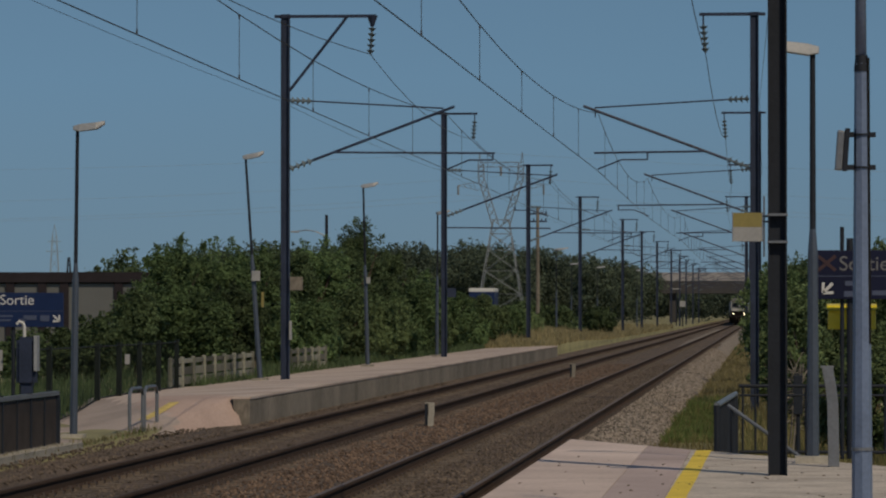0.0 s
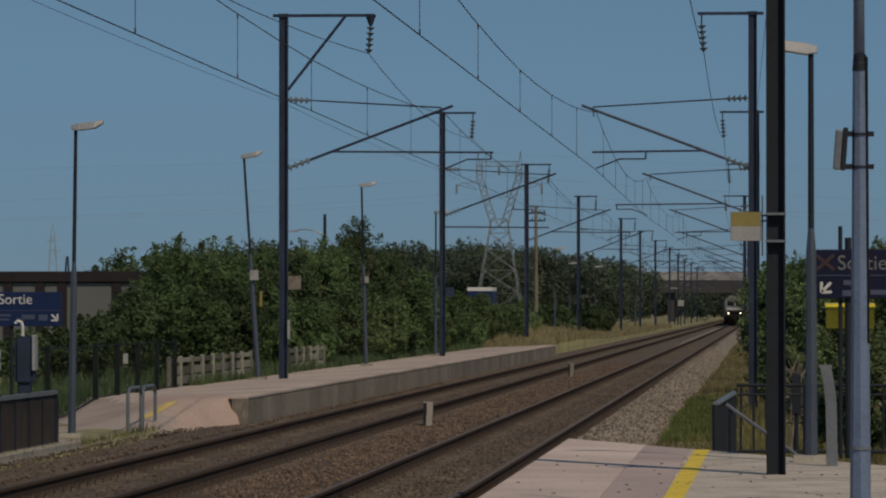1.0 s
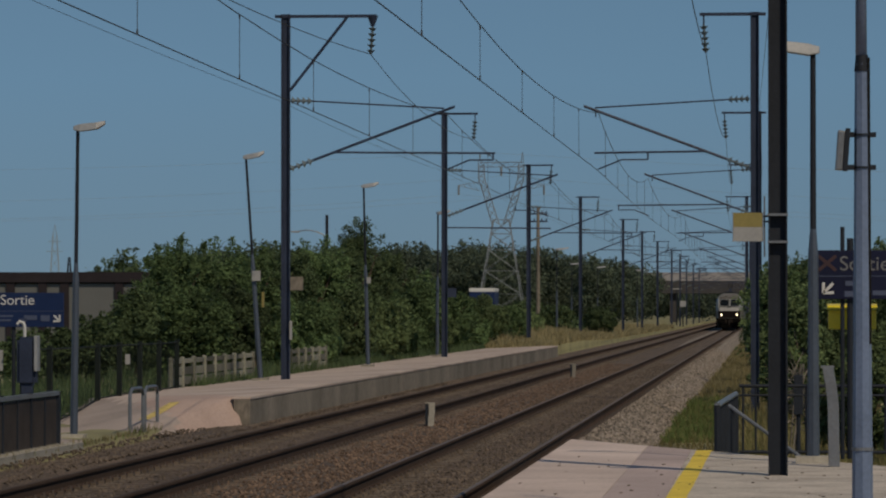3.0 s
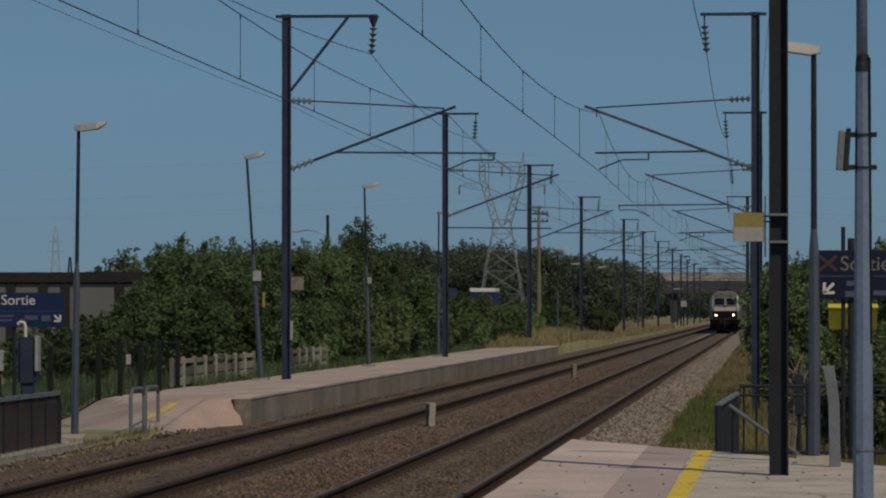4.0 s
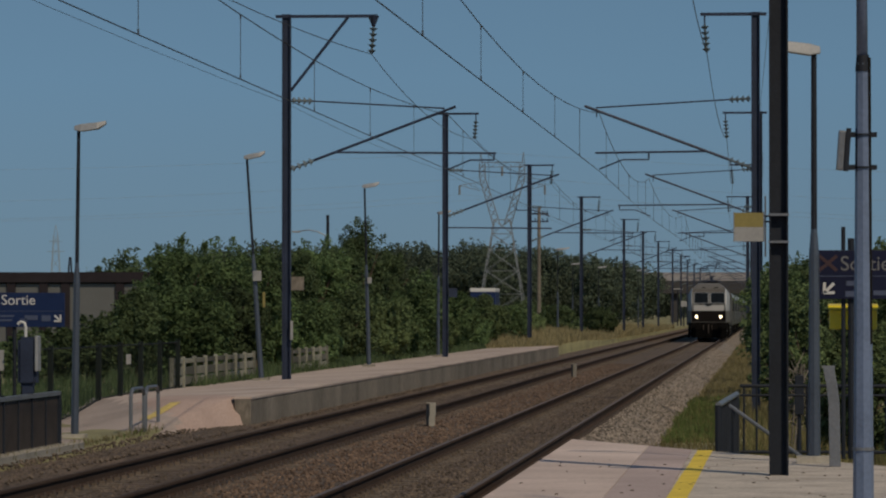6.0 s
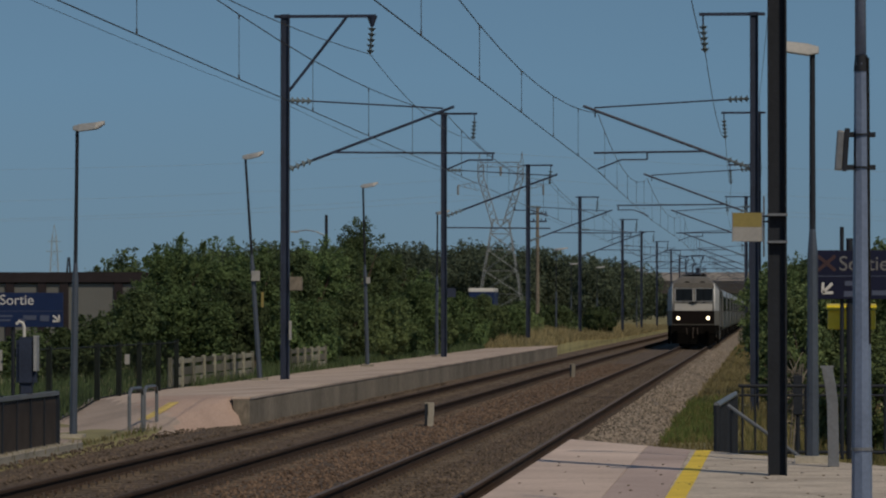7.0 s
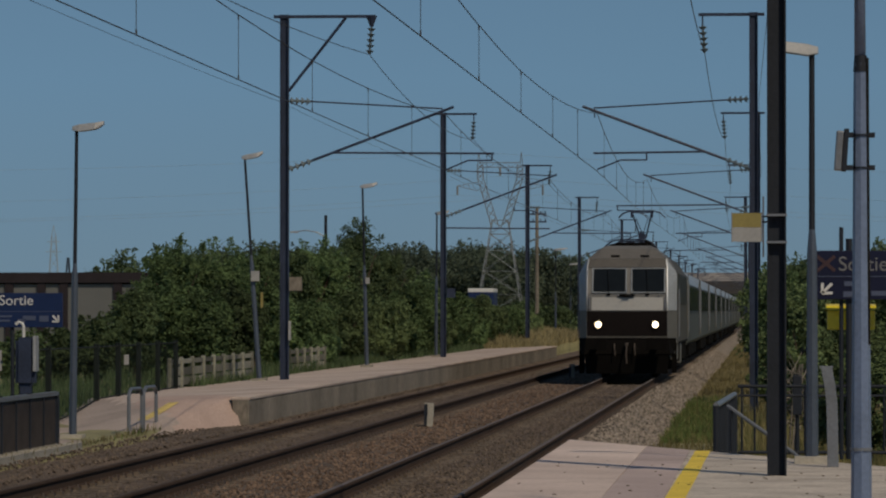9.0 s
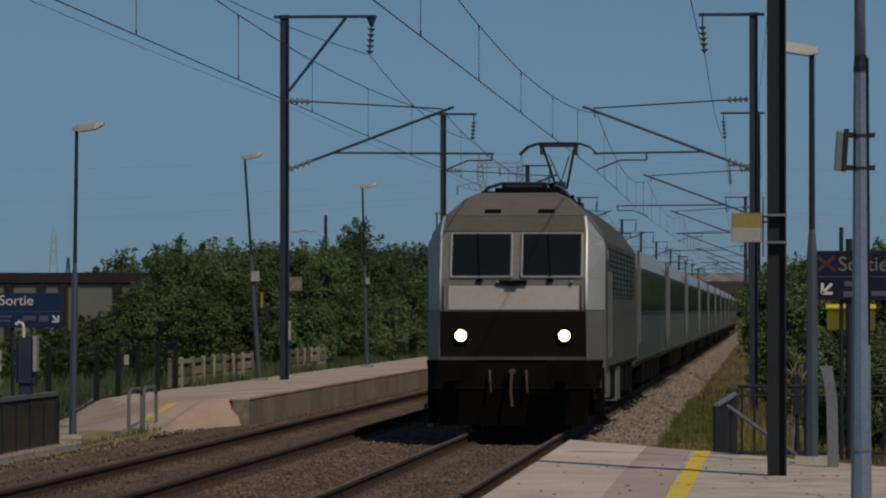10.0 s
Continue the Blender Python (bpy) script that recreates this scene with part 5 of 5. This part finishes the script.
    prof = [(-0.13, 1.555), (0.11, 1.555), (0.11, 1.62), (-0.09, 1.6)]
    loft(bm, [[(x, a, b) for a, b in prof] for x in (-0.262, 0.262)])
    part("lid", bm, M["yellow"], yb, "sloped yellow lid", bevel=0.005)
    bm = bmesh.new()
    rod(bm, (0.08, 0.14, 0), (0.08, 0.14, 1.5), 0.04)
    part("post", bm, M["post_dark"], yb)
    # bent flat post
    gp = thing("guard_post", (0.645, 41.8, 0.41), "bent flat grey steel guard post", "post")
    bm = bmesh.new()
    w = 0.055
    loft(bm, [[(c - w, -0.04, z), (c + w, -0.04, z), (c + w, 0.04, z), (c - w, 0.04, z)] for c, z in ((0.02, 0), (0.015, 0.35), (0.01, 0.62), (-0.01, 0.8), (-0.035, 0.93), (-0.04, 0.985))])
    part("upright", bm, M["galva"], gp, bevel=0.006)
    bm = bmesh.new()
    box(bm, (-0.045, 0.01, 0.99), (0.13, 0.1, 0.022))
    part("cap", bm, M["galva"], gp, "bright cap plate")
    # railings past the platform end
    rl = thing("railing", (0, 0, 0), "dark steel railing with upright bars past the platform end", "railing")
    a, b = Vector((-0.55, 47, 0)), Vector((-0.39, 53.4, 0))
    bm = bmesh.new()
    rod(bm, a + Vector((0, 0, 0.9)), b + Vector((0, 0, 0.9)), 0.035)
    part("top_rail", bm, M["galva"], rl, "worn grey top rail")
    for i in range(17):
        p = a.lerp(b, i / 16)
        bm = bmesh.new()
        r = 0.035 if i in (0, 8, 16) else 0.014
        rod(bm, (p.x, p.y, -0.65), (p.x, p.y, 0.9), r)
        part("post" if r > 0.02 else "bar", bm, M["post_dark"], rl)
    bm = bmesh.new()
    rod(bm, a + Vector((0, 0, 0.1)), b + Vector((0, 0, 0.1)), 0.02)
    part("bottom_rail", bm, M["post_dark"], rl)
    rl = thing("railing", (0, 0, 0), "dark steel railing with widely spaced upright bars", "railing")
    for z, r in ((1.0, 0.022), (0.88, 0.016), (0.16, 0.022)):
        bm = bmesh.new()
        rod(bm, (-0.35, 53.6, z), (4.2, 53.6, z), r)
        part("rail", bm, M["post_dark"], rl)
    for i in range(18):
        x = -0.3 + 0.162 * i if i < 4 else 0.18 + 0.33 * (i - 3)
        post = i % 5 == 4
        bm = bmesh.new()
        rod(bm, (x, 53.6, -0.65 if post else 0.16), (x, 53.6, 1.02), 0.026 if post else 0.014)
        part("post" if post else "bar", bm, M["post_dark"], rl)
    ub = thing("utility_box", (0.45, 60, -0.62), "small dark metal utility box on a short post", "utility box")
    bm = bmesh.new()
    box(bm, (0, 0, 1.38), (0.13, 0.13, 0.56))
    part("case", bm, M["post_dark"], ub, bevel=0.012)
    bm = bmesh.new()
    rod(bm, (0, 0, 0), (0, 0, 1.15), 0.03)
    part("post", bm, M["post_dark"], ub)
    hr = thing("handrail", (0, 0, 0), "sloping grey tube handrail beside the ramp", "handrail")
    bm = bmesh.new()
    rod(bm, (-0.42, 46.9, 0.9), (0.46, 46.2, 0.29), 0.021, seg=10)
    part("tube", bm, M["galva"], hr)
    for x, y, z in ((-0.38, 46.87, 0.87), (0.42, 46.23, 0.31)):
        bm = bmesh.new()
        rod(bm, (x, y, -0.65), (x, y, z), 0.018)
        part("support", bm, M["post_dark"], hr)


def build_left_furniture():
    # lamps
    build_lamp(-11.03, 66.5, -0.08, 5.0, 1, 0.7)
    build_lamp(-11.87, 98.3, 0.31, 5.32, 1, -3.8, label="leaning grey lamp post with a flat lamp head")
    build_lamp(-11.63, 122.5, 0.32, 5.33, 1, -1.4)
    build_lamp(-11.75, 150, 0.32, 5.18, 1, 0.3)
    for x, y, h in ((-15.3, 331, 5.7), (-14.3, 357, 5.7), (-11.4, 372, 5.6), (-12.2, 245, 5.6)):
        build_lamp(x, y, 0.0, h, 1, 0, 0.7)
    for x, y, z, w, h, m, lab in ((-11.96, 98.2, 2.78, 0.2, 0.24, "board_white", "small pale blue box on a lamp post"), (-11.8, 98.2, 2.22, 0.06, 0.36, "board_yellow", "narrow yellow plate on a lamp post"),
                                  (-11.6, 122.4, 2.85, 0.12, 0.18, "board_white", "small white label plate on a lamp post"), (-11.02, 98.35, 2.6, 0.3, 0.32, "concrete", "beige plate fixed to a catenary mast"),
                                  (-11.16, 98.35, 1.5, 0.06, 0.45, "board_white", "narrow white number plate on a mast"), (-11.02, 147.35, 2.6, 0.3, 0.32, "mast", "grey plate fixed to a catenary mast")):
        bm = bmesh.new()
        box(bm, (0, 0, 0), (w, 0.05, h))
        box(bm, (0, 0.05, 0), (w * 0.4, 0.1, h * 0.3))
        solo("small_plate", bm, M[m], lab, "sign", at=(x, y, z), bevel=0.005)
    # panel barrier
    br = thing("panel_barrier", (0, 0, -0.07), "dark brown metal panel barrier along the path edge", "barrier")
    for y0 in np.arange(44, 62, 2.25):
        bm = bmesh.new()
        box(bm, (-10.55, y0 + 1.125, 0.4), (0.03, 2.13, 0.72))
        part("panel", bm, M["panel"], br, bevel=0.004)
        bm = bmesh.new()
        box(bm, (-10.55, y0, 0.4), (0.07, 0.07, 0.9))
        part("post", bm, M["post_dark"], br)
        for k in (2,):
            bm = bmesh.new()
            box(bm, (-10.525, y0 + k * 0.56, 0.4), (0.025, 0.05, 0.72))
            part("rib", bm, M["post_dark"], br)
    bm = bmesh.new()
    box(bm, (-10.55, 53, 0.8), (0.09, 18.2, 0.06))
    part("top_rail", bm, M["galva"], br, "worn grey top rail")
    bm = bmesh.new()
    box(bm, (-10.55, 53, 0.03), (0.06, 18.2, 0.05))
    part("bottom_rail", bm, M["concrete_lite"], br)
    bm = bmesh.new()
    box(bm, (-10.55, 62.1, 0.36), (0.09, 0.09, 0.92))
    part("end_post", bm, M["post_dark"], br)
    # hoops
    for y0, y1 in ((68.3, 69.75), (69.95, 71.4)):
        hp = thing("hoop_barrier", (-10.4, y0, ramp_z(y0)), "bent steel tube hoop barrier on the ramp", "barrier", "hoop barriers")
        bm = bmesh.new()
        top, foot, L = 0.67 - ramp_z(y0), ramp_z(y1) - ramp_z(y0) - 0.1, y1 - y0
        line(bm, [(0, 0, -0.1), (0, 0, top - 0.12), (0.0, 0.1, top - 0.035), (0, 0.25, top), (0, L - 0.25, top), (0, L - 0.1, top - 0.035), (0, L, top - 0.12), (0, L, foot)], 0.03, 10)
        part("tube", bm, M["galva"], hp)
    # validator pillar
    tv = thing("ticket_validator", (-11.16, 63, -0.05), "grey ticket validator box on a pedestal", "ticket machine")
    bm = bmesh.new()
    box(bm, (0, 0, 1.24), (0.3, 0.25, 0.74))
    bmesh.ops.bevel(bm, geom=bm.edges[:], offset=0.05, segments=2, affect="EDGES")
    part("housing", bm, M["mast"], tv, "dark grey rounded housing")
    bm = bmesh.new()
    box(bm, (0.15, -0.02, 1.36), (0.05, 0.26, 0.54))
    part("side_panel", bm, M["lamp_head"], tv, "pale side panel", bevel=0.01)
    bm = bmesh.new()
    box(bm, (0, 0, 0.44), (0.16, 0.16, 0.9))
    part("pedestal", bm, M["mast"], tv, bevel=0.01)
    bm = bmesh.new()
    line(bm, [(-0.16, 0, 1.8), (-0.12, 0, 1.84), (-0.06, 0, 1.82), (-0.04, 0, 1.76), (-0.04, 0, 1.58)], 0.025)
    part("hook", bm, M["white"], tv, "white bent tube")
    wp = thing("white_sign", (-11.69, 63.5, -0.05), "narrow white notice plate on a dark post", "sign")
    bm = bmesh.new()
    box(bm, (0, -0.03, 1.25), (0.14, 0.015, 0.32))
    part("plate", bm, M["board_white"], wp)
    bm = bmesh.new()
    rod(bm, (0, 0, 0), (0, 0, 1.4), 0.025)
    part("post", bm, M["post_dark"], wp)
    # green fence
    gf = thing("steel_fence", (0, 0, 0), "dark green steel mesh fence behind the platform", "fence")
    for i in range(8):
        y = 70.8 + 2.68 * i
        z = ramp_z(y, -12.62) - 0.05
        bm = bmesh.new()
        box(bm, (-12.62, y, (z + 1.34) / 2), (0.09, 0.09, 1.34 - z))
        part("post", bm, M["fence_green"], gf)
        if i == 7:
            break
        z2 = ramp_z(y + 2.68, -12.62) - 0.05
        for za, zb in ((z + 0.08, z2 + 0.08), (1.28, 1.28)):
            bm = bmesh.new()
            rod(bm, (-12.62, y, za), (-12.62, y + 2.68, zb), 0.014)
            part("rail", bm, M["fence_green"], gf)
        bm = bmesh.new()
        for k in range(1, 15):
            f = k / 15
            zz = z + (z2 - z) * f
            rod(bm, (-12.62, y + 2.68 * f, zz + 0.05), (-12.62, y + 2.68 * f, 1.28), 0.0035, seg=4)
        tagged(part("mesh", bm, M["fence_green"], gf, "thin upright wires"), kind="stuff")
    bm = bmesh.new()
    box(bm, (0, 0, 0), (0.1, 0.01, 0.2))
    solo("small_plate", bm, M["board_white"], "small white notice fixed to the fence", "sign", at=(-12.58, 82.3, 1.0))
    # precast fence
    for y0, n in ((89.3, 9), (112, 6)):
        cf = thing("concrete_fence", (0, 0, 0), "low weathered precast concrete fence behind the platform", "fence", "concrete fences")
        for i in range(n):
            y = y0 + i * 1.8
            bm = bmesh.new()
            box(bm, (-12.72, y, 0.58), (0.1, 0.13, 0.75))
            part("post", bm, M["concrete_mossy"], cf, bevel=0.03)
            if i < n - 1:
                for z in (0.86, 0.64, 0.43):
                    bm = bmesh.new()
                    box(bm, (-12.74, y + 0.9, z), (0.06, 1.64, 0.1 if z > 0.8 else 0.17))
                    part("plank", bm, M["concrete_mossy"], cf, bevel=0.008)
    # marker posts between the tracks
    for y in (78, 136):
        mk = thing("marker_post", (-6.26, y, -0.19), "short pale concrete marker post between the tracks", "marker post", "track marker posts")
        bm = bmesh.new()
        loft(bm, [[(-0.02 + d, -0.05, z0), (0.09 + d, -0.05, z0), (0.09 + d, 0.06, z0), (-0.02 + d, 0.06, z0)] for d, z0 in ((0, -0.05), (0.0, 0.16), (0.012, 0.2), (0.015, 0.44))])
        part("stub", bm, M["concrete_lite"], mk, bevel=0.008)
        bm = bmesh.new()
        box(bm, (-0.045, 0.01, 0.22), (0.05, 0.1, 0.4))
        part("side_plate", bm, M["post_dark"], mk)
        bm = bmesh.new()
        box(bm, (-0.04, 0.0, 0.43), (0.06, 0.11, 0.03))
        part("cap", bm, M["concrete_lite"], mk, bevel=0.006)


# ---- far things ----
def build_far():
    wh = thing("warehouse", (-39.25, 205, -0.1), "low pale grey-panelled warehouse with dark brown fascia", "building")
    bm = bmesh.new()
    box(bm, (0, 10, 1.7), (19.2, 20, 3.4))
    part("wall", bm, M["cream"], wh)
    bm = bmesh.new()
    box(bm, (0, 10, 3.72), (19.6, 20.4, 0.5))
    part("roof", bm, M["roof_brown"], wh, "dark brown flat roof edge")
    for x in (-7.5, -3.2, 2.1, 3.7, 4.8, 7.5, 9.5):
        bm = bmesh.new()
        box(bm, (x, -0.06, 1.75), (0.42, 0.14, 3.45))
        part("pillar", bm, M["roof_brown"], wh)
    bm = bmesh.new()
    for dx in (-0.09, 0.07):
        rod(bm, (4.85 + dx, 1.0, 3.9), (4.85 + dx * 0.4, 1.0, 4.72), 0.05, 0.035)
    rod(bm, (4.76, 1.0, 4.35), (4.92, 1.0, 4.35), 0.03)
    part("roof_mast", bm, M["post_dark"], wh, "small dark mast on the roof")
    # lattice tower
    def beam(bm, a, b, w):
        rod(bm, a, b, w * 0.62, seg=4)
    tw = thing("lattice_pylon", (-35.3, 560, 0.5), "grey steel lattice power pylon with a window-shaped head", "pylon")
    bm = bmesh.new()
    def half(z):
        return 5.3 - (5.3 - 1.7) * z / 22 if z < 22 else 1.7 + (z - 22) * 0.33
    levels = [0, 6, 11, 15.5, 19, 22]
    for z0, z1 in zip(levels, levels[1:]):
        a, b = half(z0), half(z1)
        c0 = [(-a, -a, z0), (a, -a, z0), (a, a, z0), (-a, a, z0)]
        c1 = [(-b, -b, z1), (b, -b, z1), (b, b, z1), (-b, b, z1)]
        for i in range(4):
            j = (i + 1) % 4
            beam(bm, c0[i], c1[i], 0.16)
            beam(bm, c0[i], c1[j], 0.08)
            beam(bm, c0[j], c1[i], 0.08)
            beam(bm, c1[i], c1[j], 0.08)
    part("tower_body", bm, M["lattice"], tw)
    for s in (-1, 1):
        bm = bmesh.new()
        pts = [((s * 0.4, s * 2.0), 21), ((s * 2.0, s * 3.4), 26), ((s * 3.6, s * 4.9), 31), ((s * 3.7, s * 4.9), 34)]
        for (p, z0), (q, z1) in zip(pts, pts[1:]):
            for y in (-0.7, 0.7):
                beam(bm, (p[0], y, z0), (q[0], y, z1), 0.1)
                beam(bm, (p[1], y, z0), (q[1], y, z1), 0.1)
                for f in (0, 0.33, 0.66):
                    g = f + 0.33
                    beam(bm, (p[0] + (q[0] - p[0]) * f, y, z0 + (z1 - z0) * f), (p[1] + (q[1] - p[1]) * g, y, z0 + (z1 - z0) * g), 0.07)
                    beam(bm, (p[1] + (q[1] - p[1]) * f, y, z0 + (z1 - z0) * f), (p[0] + (q[0] - p[0]) * g, y, z0 + (z1 - z0) * g), 0.07)
        beam(bm, (s * 4.3, 0, 34), (s * 4.6, 0, 36.6), 0.14)
        beam(bm, (s * 4.9, 0, 34), (s * 4.6, 0, 36.6), 0.1)
        beam(bm, (s * 4.8, 0, 30.2), (s * 9.3, 0, 29.4), 0.1)
        beam(bm, (s * 4.8, 0, 28.3), (s * 9.3, 0, 29.4), 0.1)
        for f in (0.25, 0.5, 0.75):
            beam(bm, (s * (4.8 + 4.5 * f), 0, 30.2 - 0.8 * f), (s * (4.8 + 4.5 * f - 0.6), 0, 28.3 + 1.1 * f), 0.06)
        part("head_frame", bm, M["lattice"], tw)
        bm = bmesh.new()
        rod(bm, (s * 9.2, 0, 29.3), (s * 9.2, 0, 27.4), 0.22, seg=8)
        part("insulator", bm, M["lattice"], tw)
    bm = bmesh.new()
    for z in (33.4, 34.4):
        beam(bm, (-4.6, 0, z), (4.6, 0, z), 0.13)
    for k in range(8):
        x = -4.6 + k * 1.15
        beam(bm, (x, 0, 33.4 + (k % 2)), (x + 1.15, 0, 34.4 - (k % 2)), 0.07)
    part("cross_beam", bm, M["lattice"], tw)
    bm = bmesh.new()
    rod(bm, (0, 0, 33.4), (0, 0, 31.5), 0.25, seg=8)
    part("insulator", bm, M["lattice"], tw)
    tw.scale = (0.62, 0.62, 0.62)
    fp = thing("lattice_pylon", (-428, 2510, 0), "distant lattice power pylon, haze put into its pale colour", "pylon")
    bm = bmesh.new()
    for s in (-1, 1):
        for y in (-2, 2):
            beam(bm, (s * 4, y, 0), (s * 1.2, y * 0.4, 48), 0.35)
        beam(bm, (s * 1.2, 0, 48), (0, 0, 54), 0.3)
        for k in range(7):
            a, b = 4 - 0.4 * k, 4 - 0.4 * (k + 1)
            beam(bm, (s * a, 0, k * 6.8), (-s * b, 0, (k + 1) * 6.8), 0.2)
    part("tower_body", bm, M["lattice_hazed"], fp)
    for z, w in ((38, 5), (44, 4)):
        bm = bmesh.new()
        beam(bm, (-w, 0, z), (w, 0, z), 0.3)
        part("cross_arm", bm, M["lattice_hazed"], fp)
    # power lines from the pylon, tinted like the sky as haze would
    for x0, z0, zz in ((-41.0, 17.5, 4), (-35.3, 20.0, 4), (-29.6, 17.5, 4), (-38.2, 23.2, 3)):
        bm = bmesh.new()
        pts = []
        for k in range(-14, 15):
            f, s = abs(k) / 14, (1 if k > 0 else -1)
            pts.append((x0 + s * 192 * f, 560 + s * 37 * f, z0 - zz * 4 * f * (1 - f)))
        line(bm, pts, 0.013, 4)
        solo("power_line", bm, M["lattice_hazed"], "thin sagging high-voltage power line", "wire", group="power lines of the pylon")
    # road bridge
    rb = thing("road_bridge", (0, 705, 0), "dark concrete road bridge over the railway", "bridge")
    bm = bmesh.new()
    box(bm, (-12, 0, 5.95), (110, 9, 2.1))
    part("deck", bm, M["bridge"], rb)
    bm = bmesh.new()
    box(bm, (-12, -4.4, 7.7), (110, 0.3, 1.4))
    part("parapet", bm, M["parapet"], rb, "pale grey parapet")
    for x in (-30, -15.5, 5, 20):
        bm = bmesh.new()
        box(bm, (x, 0, 2.7), (1.2, 7, 5.6))
        part("pier", bm, M["bridge"], rb)
    for x in (-55, 38):
        bm = bmesh.new()
        box(bm, (x, 0, 2.8), (24, 10, 6.0))
        part("abutment", bm, M["bridge"], rb)
    # utility pole and road lamp
    up = thing("utility_pole", (-17.9, 330, 0), "wooden utility pole with a crossarm and insulators", "utility pole")
    bm = bmesh.new()
    rod(bm, (0, 0, 0), (0, 0, 10.1), 0.17, 0.12)
    part("pole", bm, M["concrete"], up)
    for z in (9.6, 9.0):
        bm = bmesh.new()
        box(bm, (0, 0, z), (1.5, 0.12, 0.12))
        for x in (-0.65, -0.3, 0.3, 0.65):
            rod(bm, (x, 0, z), (x, 0, z + 0.25), 0.05, seg=6)
        part("crossarm", bm, M["mast"], up)
    rd = thing("road_lamp", (-26.2, 250, 0), "dark road lamp with a long curved arm", "street lamp")
    bm = bmesh.new()
    rod(bm, (0, 0, 0), (0, 0, 7.7), 0.11, 0.09)
    part("pole", bm, M["post_dark"], rd)
    bm = bmesh.new()
    line(bm, [(0, 0, 6.4), (-0.6, 0, 6.7), (-1.2, 0, 6.8), (-1.9, 0, 6.72)], 0.035)
    part("arm", bm, M["galva"], rd)
    bm = bmesh.new()
    box(bm, (-1.9, 0, 6.7), (0.5, 0.2, 0.1))
    part("lamp_head", bm, M["lamp_head"], rd, bevel=0.02)
    # far track boards
    for x, y, z, s, lab in ((-10.3, 520, 2.85, 0.72, "small white square trackside board on a post"), (-11.5, 540, 4.8, 0.5, "narrow pale trackside board on a post")):
        tb = thing("trackside_board", (x, y, 0), lab, "sign")
        bm = bmesh.new()
        box(bm, (0, 0, z), (s if z < 4 else 1.3, 0.05, s if z < 4 else 0.14))
        part("board", bm, M["board_white"], tb)
        bm = bmesh.new()
        rod(bm, (0, 0.06, 0), (0, 0.06, z), 0.07)
        part("post", bm, M["post_dark"], tb)
    # truck on the road behind the bushes
    tk = thing("truck", (-27.2, 402, 0), "white-roofed blue box truck behind the bushes", "truck")
    bm = bmesh.new()
    box(bm, (0, 3, 2.45), (2.45, 6, 2.7))
    part("cargo_box", bm, M["sign_blue"], tk, "blue cargo box", bevel=0.05)
    bm = bmesh.new()
    box(bm, (0, 3, 3.98), (2.47, 6.02, 0.36))
    part("roof", bm, M["white"], tk, "white roof", bevel=0.05)
    bm = bmesh.new()
    box(bm, (0, -1.0, 1.6), (2.2, 1.8, 2.0))
    part("cab", bm, M["white"], tk, bevel=0.15)
    for y in (-1, 4.5):
        for s in (-1, 1):
            bm = bmesh.new()
            rod(bm, (s * 0.85, y, 0.48), (s * 1.15, y, 0.48), 0.48, seg=16)
            part("wheel", bm, M["rubber"], tk)


def build_grit():
    """Small dark stones scattered on the near platform."""
    rng = random.Random(31)
    bm = bmesh.new()
    for i in range(110):
        x, y = rng.uniform(-2.2, 2.4), rng.uniform(33, 45)
        if y > 50.2 - (x + 2.35) * 2.43:
            continue
        s = rng.uniform(0.005, 0.017)
        bmesh.ops.create_icosphere(bm, subdivisions=1, radius=s, matrix=Matrix.Translation((x, y, 0.412)) @ Matrix.Diagonal((1.3, 1, 0.6, 1)))
    solo("platform_grit", bm, M["bark"], "scattered dark grit on the paving", "grit", "stuff")


build_grit()
build_plants()
build_woods()
build_grass()
build_exit_signs()
build_right_furniture()
build_left_furniture()
build_far()


def motions():
    """The train runs towards the camera at an even 55 m/s."""
    times = [0.25 * i for i in range(41)]
    walk(LOCO, [(t, pose(-4, 66.7 + 55.2 * (10 - t), 0)) for t in times])
    for i, c in enumerate(COACHES):
        walk(c, [(t, pose(-4, 66.7 + 17.9 + 26.4 * i + 55.2 * (10 - t), 0)) for t in times])


motions()
